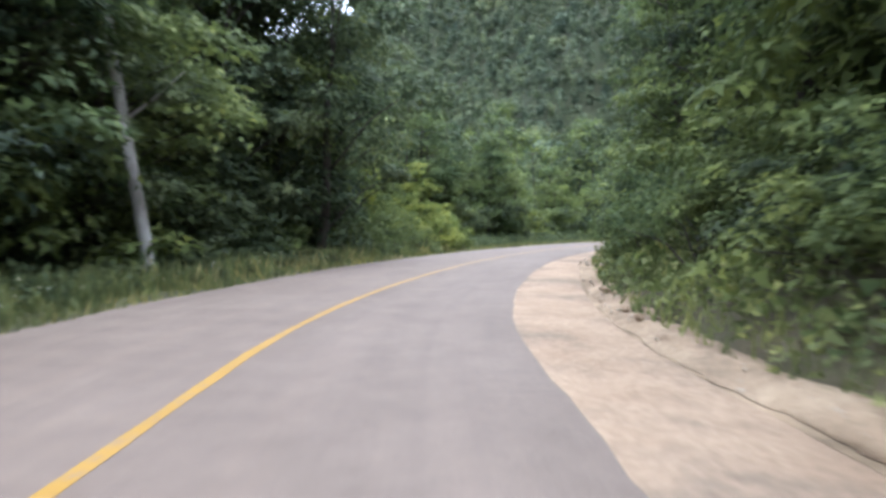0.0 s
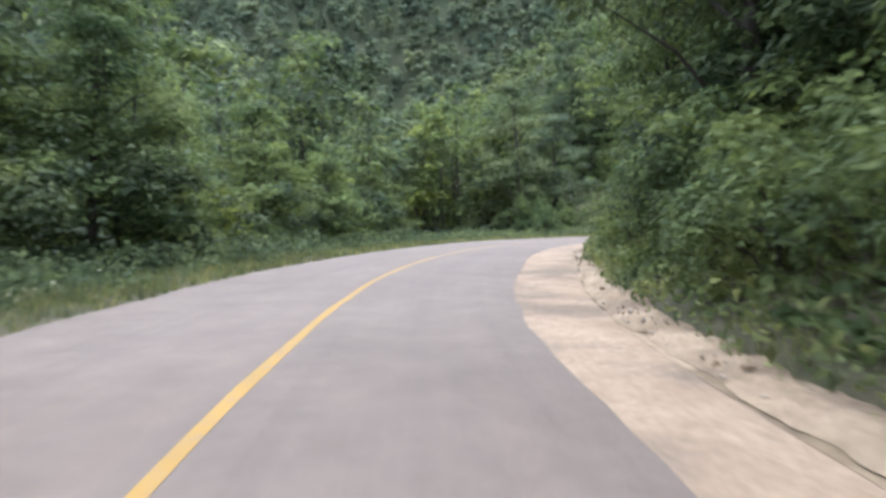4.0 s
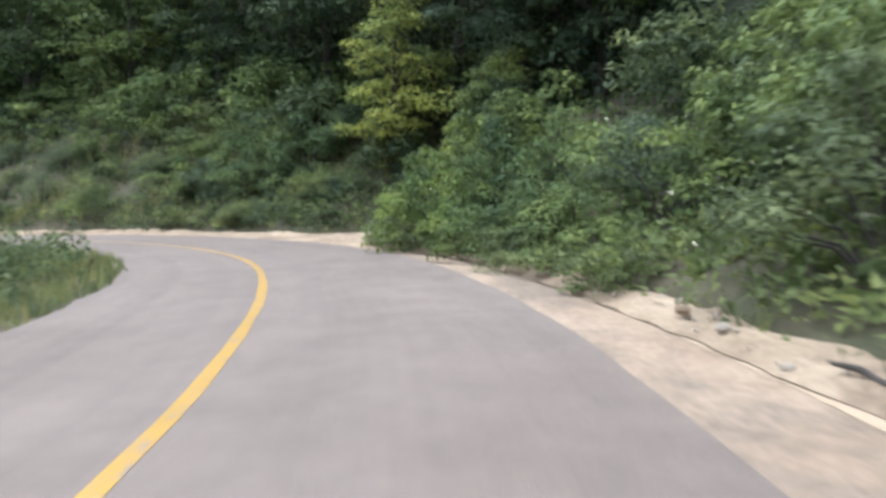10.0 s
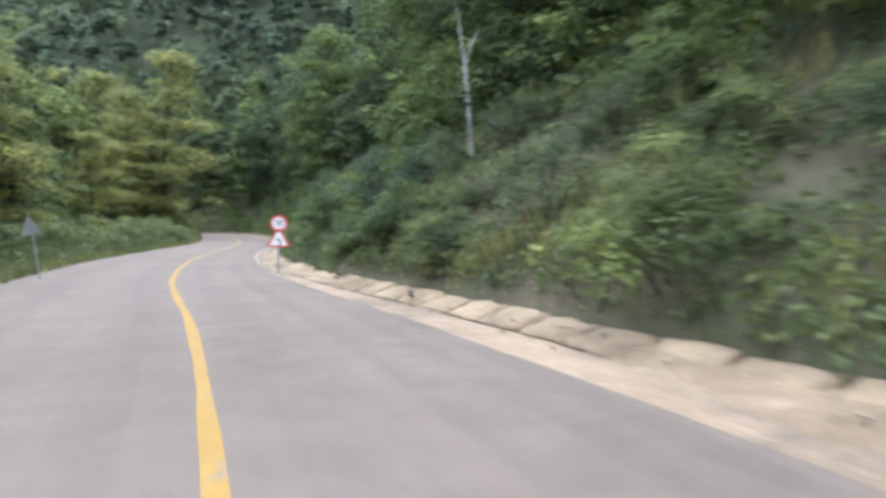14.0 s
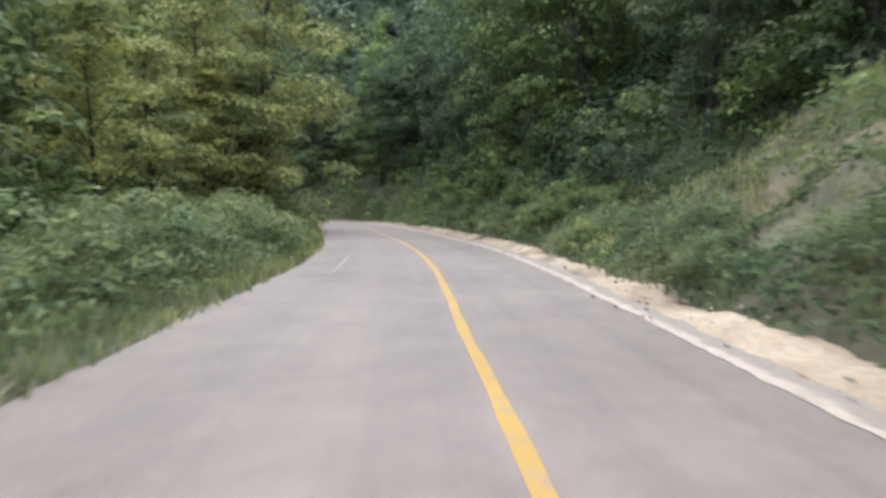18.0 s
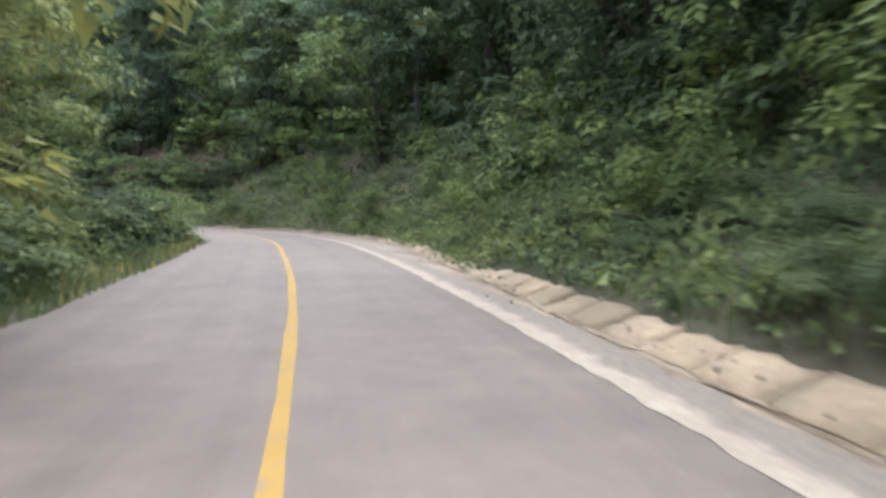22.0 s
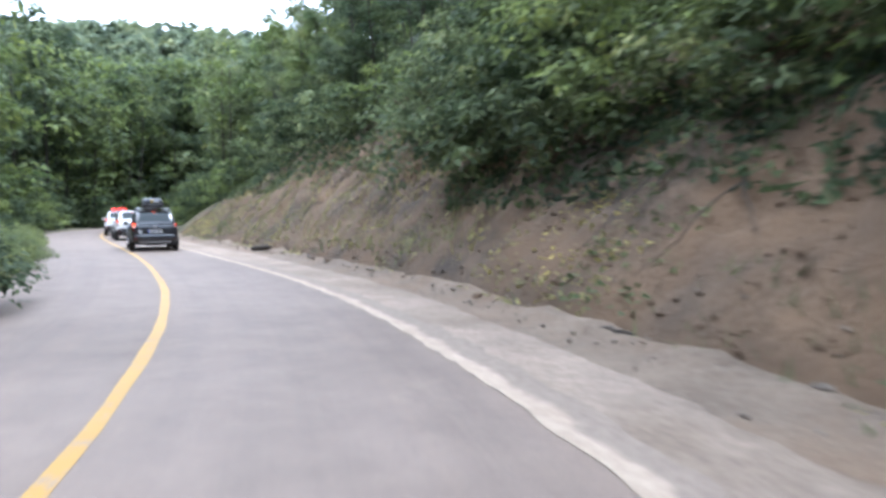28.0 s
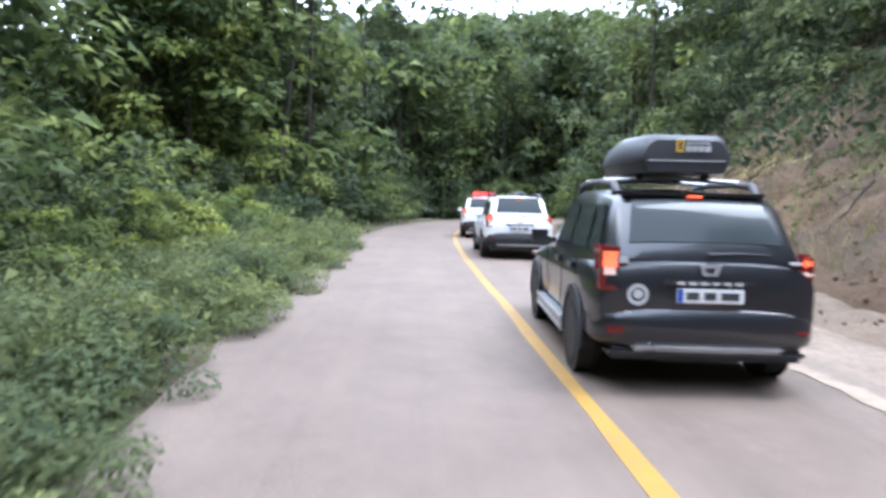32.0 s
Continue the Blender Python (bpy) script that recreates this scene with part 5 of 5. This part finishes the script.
strew(45, 0, 100, 0.1, 0.8, (0.04, 0.11), ROCKS[1:3], "small pale stone lying on washed sand")
strew(34, 112, 186, -0.25, 0.06, (0.02, 0.06), ROCKS[:3], "pale rough stone on the sand strip")
strew(75, 215, 258, 0.1, 1.1, (0.03, 0.1), ROCKS[3:] + CLODS, "brown stone fallen from the earth cut")
strew(110, 223, 260, 0.7, 3.6, (0.02, 0.055), CLODS + CLODS + ROCKS[3:], "stone stuck in the bare earth bank")


def fallen_log(s, q, length, r, turn, label):
    x, y = [float(c) for c in at(s, float(gutter_edge(s)) + q)]
    ob = part("log", np_mesh("log", *tube([(-length / 2, 0, 0), (-length / 4, 0.05, 0.02), (0, 0.03, 0), (length / 4, -0.04, 0.02), (length / 2, 0, 0.01)],
                                          [r * 0.7, r, r * 0.95, r * 0.85, r * 0.5], 8), True), BARK)
    ob.matrix_basis = pose(x, y, 0.05 + r, 0, RR.uniform(-4, 4), turn)
    tagged(ob, label, "log", "fallen wood")


for s, q, ln, r, turn in ((225, 0.45, 0.5, 0.022, 160), (238, 0.4, 0.9, 0.02, 150), (241.6, 0.02, 0.75, 0.1, 88), (243.6, 0.05, 1.0, 0.015, 150), (85, 0.3, 0.8, 0.03, 40), (119, 0.3, 0.6, 0.03, 80)):
    fallen_log(s, q, ln, r, turn, "broken brown branch lying on the gutter edge")


def rubble(name, count, s0, s1, q0, q1, sizes, material, label, seed):
    """Clods and pebbles too small to count, eight faces each."""
    rs = np.random.RandomState(seed)
    s, q = rs.uniform(s0, s1, count), rs.uniform(q0, q1, count)
    x, y = at(s, foot(s) + q)
    z = np.where(q > 0.15, rise(s, q) + np.minimum(1, q / 1.5) * (0.22 * fbm(x, y, 21, 0.9) + 0.13 * fbm(x, y, 22, 3.3, 3)), 0.04) + 0.02
    k = sizes[0] + (sizes[1] - sizes[0]) * rs.uniform(0, 1, count) ** 3
    eight = np.array([(1, 0, 0), (0, 1, 0), (-1, 0, 0), (0, -1, 0), (0, 0, 1), (0, 0, -1)], float)
    v = np.column_stack([x, y, z])[:, None] + eight[None] * k[:, None, None] * rs.uniform(0.5, 1.3, (count, 6, 1)) + 0.3 * k[:, None, None] * rs.normal(size=(count, 6, 3))
    f = np.array([(0, 1, 4), (1, 2, 4), (2, 3, 4), (3, 0, 4), (1, 0, 5), (2, 1, 5), (3, 2, 5), (0, 3, 5)])
    tagged(part(name, np_mesh(name, v.reshape(-1, 3), (f[None] + 6 * np.arange(count)[:, None, None]).reshape(-1, 3)), material), label, "rubble", kind="stuff")


rubble("clods", 5200, 222, 262, 0.1, 3.9, (0.01, 0.055), CUT, "loose brown clods of earth on the cut", 71)
rubble("pebbles", 900, 222, 262, -0.9, 0.6, (0.008, 0.04), DARK_STONE, "dark pebbles washed down from the cut", 72)
rubble("pebbles", 1500, -5, 185, -0.6, 0.3, (0.008, 0.045), STONE, "small pebbles scattered on the sand", 73)
rubble("crumbs", 700, 112, 222, -1.2, 0.2, (0.006, 0.03), DARK_STONE, "dark crumbs of earth in the gutter", 74)


def roots(count, s0, s1, seed):
    """Thin bare roots hanging down the earth cut."""
    rs, out = np.random.RandomState(seed), []
    for _ in range(count):
        s, q = rs.uniform(s0, s1), rs.uniform(1.4, 3.2)
        n, ln, slant = 6, rs.uniform(0.5, 1.5), rs.normal(0, 0.6)
        qq = q - np.linspace(0, ln, n) * 0.75
        sv = s + np.linspace(0, slant, n) + rs.normal(0, 0.04, n)
        x, y = at(sv, foot(sv) + qq)
        z = rise(sv, qq) + np.minimum(1, np.maximum(qq, 0) / 1.5) * (0.22 * fbm(x, y, 21, 0.9) + 0.13 * fbm(x, y, 22, 3.3, 3)) + 0.1 + rs.normal(0, 0.02, n)
        out.append(tube(np.column_stack([x, y, z]), np.linspace(rs.uniform(0.01, 0.028), 0.004, n), 5))
    tagged(part("roots", np_mesh("roots", *merged(out), True), BARK), "thin dark roots hanging from the earth cut", "roots", kind="stuff")


roots(70, 223, 260, 81)

# ---------------------------------------------------------------- vehicles


def car_paint(name, color):
    m = plain(name, color, 0.28, 0.0, 0.5, 0.12, 2.0)
    m.node_tree.nodes["Principled BSDF"].inputs["Coat Weight"].default_value = 0.5
    return m


BLACK_PAINT = car_paint("dark_car_paint", (0.012, 0.012, 0.016))
WHITE_PAINT = car_paint("white_car_paint", (0.74, 0.74, 0.74))
PLASTIC = plain("dark_plastic", (0.025, 0.025, 0.027), 0.65)
SILVER = plain("satin_silver", (0.45, 0.45, 0.46), 0.4, 0.5)
RAIL_GREY = plain("rail_grey", (0.07, 0.07, 0.075), 0.65)
RUBBER = plain("tyre_rubber", (0.022, 0.021, 0.02), 0.85)
ALLOY = plain("wheel_alloy", (0.35, 0.35, 0.36), 0.35, 0.8)
BOX_BLACK = plain("roof_box_plastic", (0.03, 0.03, 0.034), 0.45)
PLATE_WHITE = plain("plate_white", (0.72, 0.72, 0.72), 0.4)
PLATE_BLUE = plain("plate_blue", (0.03, 0.09, 0.4), 0.4)
MARK_DARK = plain("mark_dark", (0.05, 0.05, 0.055), 0.5)
MARK_PALE = plain("mark_pale", (0.5, 0.5, 0.5), 0.5)
MARK_YELLOW = plain("mark_yellow", (0.75, 0.48, 0.04), 0.5)
LENS_RED = glow("tail_lens", (1.0, 0.05, 0.02), 0.008, (0.1, 0.008, 0.008))
LAMP_ON = glow("brake_lamp", (1.0, 0.13, 0.04), 0.5, (0.6, 0.08, 0.04))
LENS_CLEAR = glow("clear_lens", (1.0, 0.6, 0.4), 0.1, (0.6, 0.5, 0.48))
BEACON = glow("beacon", (1.0, 0.05, 0.04), 1.0, (0.6, 0.03, 0.03))


def glass_material():
    m, t, p = nodes("tinted_glass", 0.1, 0, 0.12)
    p.inputs["Base Color"].default_value = (0.03, 0.036, 0.038, 1)
    p.inputs["Coat Weight"].default_value = 0.03
    return m


GLASS = glass_material()
LOWER = [(-2.16, .72, .50, .96), (-2.12, .84, .44, 1.05), (-2.0, .885, .38, 1.1), (-1.5, .91, .32, 1.1), (-.7, .9, .3, 1.07), (.3, .895, .3, 1.05), (1.0, .905, .3, 1.03),
         (1.5, .91, .33, .99), (1.95, .86, .36, .92), (2.12, .76, .40, .82), (2.17, .6, .45, .74)]
UPPER = [(-2.07, .79, .73, 1.09), (-1.97, .81, .7, 1.26), (-1.78, .82, .68, 1.51), (-1.62, .83, .67, 1.6), (-1.0, .84, .67, 1.645), (-.2, .84, .67, 1.65), (.15, .83, .66, 1.6),
         (.5, .82, .68, 1.38), (.9, .8, .74, 1.12), (1.02, .78, .76, 1.05)]
UY = [u[0] for u in UPPER]


def roof_z(y):
    return float(np.interp(y, UY, [u[3] for u in UPPER]))


def side_x(y, z):
    lo, hi, top = [float(np.interp(y, UY, [u[k] for u in UPPER])) for k in (1, 2, 3)]
    return lo + (hi - lo) * min(1, max(0, (z - 1.0) / max(0.05, top - 1.0)))


def loft(sections, closed=True):
    n, m = len(sections), len(sections[0])
    v = np.array(sections).reshape(-1, 3)
    i, j = np.meshgrid(np.arange(n - 1), np.arange(m if closed else m - 1), indexing="ij")
    f = np.stack([i * m + j, i * m + (j + 1) % m, (i + 1) * m + (j + 1) % m, (i + 1) * m + j], -1).reshape(-1, 4)
    bm = bmesh.new()
    vs = [bm.verts.new(p) for p in v]
    for q in f:
        bm.faces.new([vs[k] for k in q])
    if closed:
        bm.faces.new([vs[k] for k in range(m)])
        bm.faces.new([vs[(n - 1) * m + k] for k in range(m)][::-1])
    bmesh.ops.recalc_face_normals(bm, faces=bm.faces)
    for face in bm.faces:
        face.smooth = True
    return bm


def smooth_part(name, bm, material, parent, label=""):
    ob = part(name, bm, material, parent, label)
    ob.data.set_sharp_from_angle(angle=radians(40))
    return ob


def oval(w, z0, z1, y, n=24, power=4.5):
    zc, hz = (z0 + z1) / 2, (z1 - z0) / 2
    out = []
    for k in range(n):
        a = 2 * math.pi * (k + 0.5) / n
        c, s = math.cos(a), math.sin(a)
        out.append((w * math.copysign(abs(c) ** (2 / power), c), y, zc + hz * math.copysign(abs(s) ** (2 / power), s)))
    return out


def block(x0, x1, y0, y1, z0, z1, bevel=0.01):
    bm = bmesh.new()
    bmesh.ops.create_cube(bm, size=1)
    for v in bm.verts:
        v.co = Vector(((x0 + x1) / 2 + v.co.x * (x1 - x0), (y0 + y1) / 2 + v.co.y * (y1 - y0), (z0 + z1) / 2 + v.co.z * (z1 - z0)))
    if bevel:
        bmesh.ops.bevel(bm, geom=bm.edges[:], offset=bevel, segments=2, affect="EDGES")
    return bm


def pane_rear():
    rows = []
    for k in range(6):
        y = -2.0 + (2.0 - 1.7) * k / 5
        half = side_x(y, roof_z(y)) - 0.1 - 0.05 * k / 5
        rows.append([(half * c, y - 0.012, roof_z(y) + 0.014 - 0.012 * c * c) for c in np.linspace(-1, 1, 9)])
    return loft(rows, False)


def pane_side(sign, y0, y1, y2, y3):
    """A side window from its lower corners y0, y1 to its upper corners y2, y3."""
    rows = []
    for k in range(4):
        z = 1.1 + (1.5 - 1.1) * k / 3
        a, b = y0 + (y2 - y0) * k / 3, y1 + (y3 - y1) * k / 3
        rows.append([(sign * (side_x(y, z) + 0.008), y, z) for y in np.linspace(a, b, 6)])
    return loft(rows, False)


def wheel(parent, x, y):
    prof = [(0.205, -0.1), (0.29, -0.11), (0.33, -0.09), (0.342, -0.05), (0.342, 0.05), (0.33, 0.09), (0.29, 0.11), (0.205, 0.1)]
    sec = [[(px, r * math.cos(a), 0.342 + r * math.sin(a)) for r, px in prof] for a in np.linspace(0, 2 * math.pi, 29)]
    tyre = part("wheel", shifted(loft(sec, False), x, y), RUBBER, parent)
    out = math.copysign(1, x)
    bm = bmesh.new()
    for k in range(5):
        a = k * 2 * math.pi / 5
        for w0, w1, r0, r1 in ((0.05, 0.03, 0.02, 0.2),):
            u, t = Vector((0, math.cos(a), math.sin(a))), Vector((0, -math.sin(a), math.cos(a)))
            c = Vector((x + out * 0.07, y, 0.342))
            vs = [bm.verts.new(c + u * r + t * w + Vector((out * h, 0, 0))) for h in (0, 0.03) for r, w in ((r0, -w0), (r1, -w1), (r1, w1), (r0, w0))]
            for q in ((0, 1, 2, 3), (7, 6, 5, 4), (0, 4, 5, 1), (1, 5, 6, 2), (2, 6, 7, 3), (3, 7, 4, 0)):
                bm.faces.new([vs[i] for i in q])
    bmesh.ops.recalc_face_normals(bm, faces=bm.faces)
    part("rim", bm, ALLOY, tyre)
    part("hub", shifted(prism_x(disc(0.2, 24), out * 0.02), x + out * 0.05, y, 0.342), PLASTIC, tyre)


def prism_x(points, depth):
    bm = prism(points, depth)
    bmesh.ops.rotate(bm, verts=bm.verts[:], cent=(0, 0, 0), matrix=Matrix.Rotation(radians(90), 3, "Z"))
    return bm


def arch(parent, x, y):
    out = math.copysign(1, x)
    n = 14
    o = [(0.44 * math.cos(a), 0.342 + 0.44 * math.sin(a)) for a in np.linspace(-0.15, math.pi + 0.15, n)]
    i = [(0.37 * math.cos(a), 0.342 + 0.37 * math.sin(a)) for a in np.linspace(-0.15, math.pi + 0.15, n)]
    rows = [[(x, y + p, z) for p, z in o], [(x + out * 0.03, y + p, z) for p, z in o], [(x + out * 0.03, y + p, z) for p, z in i], [(x - out * 0.12, y + p, z) for p, z in i]]
    smooth_part("wheel_arch", loft(rows, False), PLASTIC, parent)
    cap = prism_x(disc(0.375, 24), 0.01)
    part("wheel_well", shifted(cap, x + out * 0.008, y, 0.35), PLASTIC, parent)


def suv(paint, label, m, box=False, rails=RAIL_GREY, lights_on=True, beacon=False):
    ob = new("car")
    body = smooth_part("body", loft([oval(w, z0, z1, y) for y, w, z0, z1 in LOWER]), paint, ob)
    secs = []
    for y, lo, hi, top in UPPER:
        half = [(lo, 0.98), (lo + (hi - lo) * 0.5, 0.98 + (top - 0.98) * 0.5), (hi, top - 0.05), (hi - 0.05, top - 0.012), (hi - 0.22, top + 0.006), (0.0, top + 0.016)]
        secs.append([(x, y, z) for x, z in half] + [(-x, y, z) for x, z in half[-2::-1]])
    smooth_part("cabin", loft(secs), paint, ob)
    smooth_part("rear_window", pane_rear(), GLASS, ob, "tinted rear window")
    for sgn in (1, -1):
        smooth_part("side_window", pane_side(sgn, -0.55, 0.35, -0.52, 0.12), GLASS, ob)
        smooth_part("side_window", pane_side(sgn, -1.35, -0.62, -1.25, -0.6), GLASS, ob)
        smooth_part("quarter_window", pane_side(sgn, -1.78, -1.42, -1.62, -1.34), GLASS, ob)
        mirror = smooth_part("mirror", block(sgn * 0.92, sgn * 1.04, 0.54, 0.62, 1.06, 1.16, 0.03), paint if paint is WHITE_PAINT else PLASTIC, ob)
        part("mirror_arm", block(sgn * 0.8, sgn * 0.93, 0.55, 0.6, 1.05, 1.09, 0.01), PLASTIC, mirror)
        rail = tube_part("roof_rail", [(sgn * 0.6, -1.5, 1.6), (sgn * 0.61, -1.42, 1.69), (sgn * 0.62, -1.0, 1.715), (sgn * 0.62, -0.4, 1.715), (sgn * 0.61, -0.05, 1.69), (sgn * 0.6, 0.03, 1.62)],
                         [0.045, 0.038, 0.03, 0.03, 0.038, 0.045], rails, ob, 8)
        for y in (-1.33, 1.34):
            arch(ob, sgn * 0.9, y)
            wheel(ob, sgn * 0.815, y)
        part("sill", block(sgn * 0.84, sgn * 0.93, -0.88, 0.88, 0.28, 0.4, 0.02), SILVER if paint is BLACK_PAINT else PLASTIC, ob)
        for y in (-0.58, 0.4, -1.38):
            part("door_gap", block(sgn * 0.9, sgn * 0.906, y - 0.006, y + 0.006, 0.45, 1.05, 0), PLASTIC, ob)
        for y in (-0.45, -1.2):
            part("door_handle", block(sgn * 0.895, sgn * 0.93, y - 0.1, y + 0.1, 0.93, 0.965, 0.01), paint, ob)
        lamp = part("tail_light", block(sgn * 0.735, sgn * 0.83, -2.125, -1.93, 0.87, 1.15, 0.03), LENS_RED, ob, "red tail light cluster")
        part("brake_lamp", block(sgn * 0.745, sgn * 0.812, -2.132, -2.08, 1.04, 1.12, 0.02), LAMP_ON if lights_on else LENS_RED, lamp)
        part("reverse_lamp", block(sgn * 0.745, sgn * 0.812, -2.132, -2.08, 0.97, 1.015, 0.012), LENS_CLEAR, lamp)
        part("reflector", block(sgn * 0.68, sgn * 0.78, -2.2, -2.15, 0.52, 0.55, 0.01), LENS_RED, ob)
        part("lamp_streak", block(sgn * 0.64, sgn * 0.73, -2.125, -2.08, 1.06, 1.085, 0.008), MARK_PALE, ob, "pale streak beside the tail light")
    part("rear_bumper", smooth_bumper(), paint if paint is BLACK_PAINT else PLASTIC, ob)
    part("bumper_lip", block(-0.78, 0.78, -2.175, -1.95, 0.29, 0.4, 0.04), PLASTIC, ob)
    part("skid_plate", block(-0.6, 0.6, -2.2, -2.1, 0.36, 0.44, 0.03), SILVER, ob, "silver skid strip under the bumper")
    part("tailgate_edge", block(-0.66, 0.66, -2.172, -2.14, 0.655, 0.675, 0.005), SILVER if paint is BLACK_PAINT else PLASTIC, ob)
    part("high_brake_lamp", block(-0.06, 0.06, -1.75, -1.7, 1.578, 1.596, 0.006), LAMP_ON if lights_on else LENS_RED, ob)
    part("spoiler", block(-0.6, 0.6, -1.73, -1.45, 1.585, 1.622, 0.016), paint, ob)
    wiper = tube_part("wiper", [(0.02, -2.06, 1.12), (0.25, -2.06, 1.135), (0.5, -2.05, 1.13)], [0.02, 0.014, 0.008], PLASTIC, ob, 6)
    tail = part("tailgate_trim", block(-0.36, 0.36, -2.18, -2.13, 0.885, 0.93, 0.012), PLASTIC if paint is WHITE_PAINT else paint, ob)
    for k in range(6):
        part("letter_bar", block(-0.26 + k * 0.09, -0.2 + k * 0.09, -2.186, -2.18, 0.895, 0.92, 0.002), MARK_PALE, tail)
    badge = part("badge", shifted(ring([(-0.085, 1.055), (0.085, 1.055), (0.055, 0.965), (-0.055, 0.965)], [(-0.05, 1.03), (0.05, 1.03), (0.03, 0.985), (-0.03, 0.985)], 0.02), y=-2.165), SILVER, ob)
    plate = part("number_plate", block(-0.26, 0.26, -2.19, -2.165, 0.755, 0.865, 0.004), PLATE_WHITE, ob, "white number plate with dark bars")
    part("plate_strip", block(-0.257, -0.215, -2.194, -2.188, 0.758, 0.862, 0.001), PLATE_BLUE, plate)
    for a, b in ((-0.19, -0.09), (-0.05, 0.04), (0.08, 0.22)):
        part("plate_bar", block(a, b, -2.194, -2.188, 0.78, 0.84, 0.001), MARK_DARK, plate)
    tube_part("exhaust", [(-0.45, -1.9, 0.4), (-0.45, -2.2, 0.4)], [0.035, 0.035], SILVER, ob, 10)
    part("underbody", block(-0.7, 0.7, -1.9, 1.9, 0.26, 0.42, 0.03), PLASTIC, ob)
    part("hitch", block(-0.35, 0.35, -2.0, -1.85, 0.24, 0.32, 0.02), PLASTIC, ob)
    if paint is BLACK_PAINT:
        part("sticker", shifted(ring([(x, z) for x, z in disc(0.085, 24, -0.56, 0.81)], disc(0.055, 24, -0.56, 0.81), 0.004), y=-2.172), MARK_PALE, ob, "pale round gear-shaped sticker")
        part("sticker_core", shifted(prism(disc(0.038, 12, -0.56, 0.815), 0.004), y=-2.172), MARK_PALE, ob)
    if beacon:
        bar = part("light_bar", block(-0.5, 0.5, -0.95, -0.75, 1.7, 1.74, 0.01), PLASTIC, ob)
        for x in (-0.32, 0.0, 0.32):
            part("beacon", block(x - 0.13, x + 0.13, -0.94, -0.76, 1.74, 1.86, 0.03), BEACON, bar)
    ob.matrix_basis = m @ Matrix.Scale(0.87, 4)
    tagged(ob, label, "car", "cars queueing on the road")
    if box:
        roof_box(m)
    return ob


def smooth_bumper():
    bm = loft([oval(0.74, 0.4, 0.68, -2.185, 24, 4), oval(0.83, 0.36, 0.72, -2.13, 24, 4), oval(0.89, 0.34, 0.73, -1.95, 24, 4.5), oval(0.905, 0.34, 0.7, -1.75, 24, 5)])
    return bm


def roof_box(m):
    ob = new("roof_box")
    base, lid = [], []
    for y, w, h in ((-1.5, 0.32, 0.05), (-1.485, 0.37, 0.15), (-1.42, 0.4, 0.2), (-0.5, 0.41, 0.24), (0.1, 0.37, 0.2), (0.45, 0.25, 0.08), (0.5, 0.18, 0.03)):
        base.append([(-w, y, 1.9), (-w * 0.9, y, 1.8), (w * 0.9, y, 1.8), (w, y, 1.9)])
        lid.append([(-w - 0.015, y, 1.9), (-w - 0.015, y, 1.93), (-w * 0.86, y, 1.92 + h * 0.85), (-w * 0.7, y, 1.93 + h), (w * 0.7, y, 1.93 + h), (w * 0.86, y, 1.92 + h * 0.85), (w + 0.015, y, 1.93), (w + 0.015, y, 1.9)])
    smooth_part("base", loft(base), BOX_BLACK, ob)
    smooth_part("lid", loft(lid), BOX_BLACK, ob)
    part("seam", block(-0.33, 0.33, -1.512, -1.495, 1.895, 1.905, 0.002), MARK_PALE, ob)
    mark = ring([(-0.1, 2.085), (-0.04, 2.085), (-0.04, 1.975), (-0.1, 1.975)], [(-0.086, 2.071), (-0.054, 2.071), (-0.054, 1.989), (-0.086, 1.989)], 0.006)
    part("yellow_frame", shifted(mark, y=-1.515), MARK_YELLOW, ob, "yellow rectangular frame mark")
    for k in range(4):
        part("pale_bar", block(-0.015 + k * 0.055, 0.028 + k * 0.055, -1.515, -1.48, 1.98, 2.03, 0.002), MARK_PALE, ob)
    part("pale_bar", block(-0.015, 0.19, -1.515, -1.48, 2.045, 2.058, 0.002), MARK_PALE, ob)
    for y in (-1.1, -0.3):
        tube_part("crossbar", [(-0.62, y, 1.73), (0, y, 1.76), (0.62, y, 1.73)], [0.022, 0.022, 0.022], SILVER, ob, 8)
        for x in (-0.3, 0.3):
            part("clamp", block(x - 0.03, x + 0.03, y - 0.04, y + 0.04, 1.74, 1.815, 0.008), PLASTIC, ob)
    ob.matrix_basis = m @ Matrix.Scale(0.87, 4)
    tagged(ob, "long black plastic roof box clamped on roof rails", "roof box")


def on_road(s, d):
    x, y = [float(c) for c in at(s, d)]
    i = int(np.argmin(np.abs(RUN - s)))
    return pose(x, y, -0.005, 0, 0, math.degrees(math.atan2(-TANGENT[i, 0], TANGENT[i, 1])))


suv(BLACK_PAINT, "black compact off-road car with lit brake lights and roof rails", pose(24.66, 207.73, -0.005, 0, 0, 66.5), box=True)
S1, D1 = [float(q[0]) for q in road_coords(np.array([15.0]), np.array([211.55]))]
suv(WHITE_PAINT, "white compact off-road car with dark bumpers and lit brake lights", on_road(S1, D1), rails=PLASTIC)
suv(WHITE_PAINT, "white compact off-road car with red beacons on its roof", on_road(S1 + 8.2, 1.0), rails=PLASTIC, beacon=True)
suv(WHITE_PAINT, "white compact off-road car in the queue", on_road(S1 + 15.5, 1.3), rails=PLASTIC)
suv(BLACK_PAINT, "dark compact off-road car farther along the queue", on_road(S1 + 24.5, 1.4), box=True, lights_on=False)
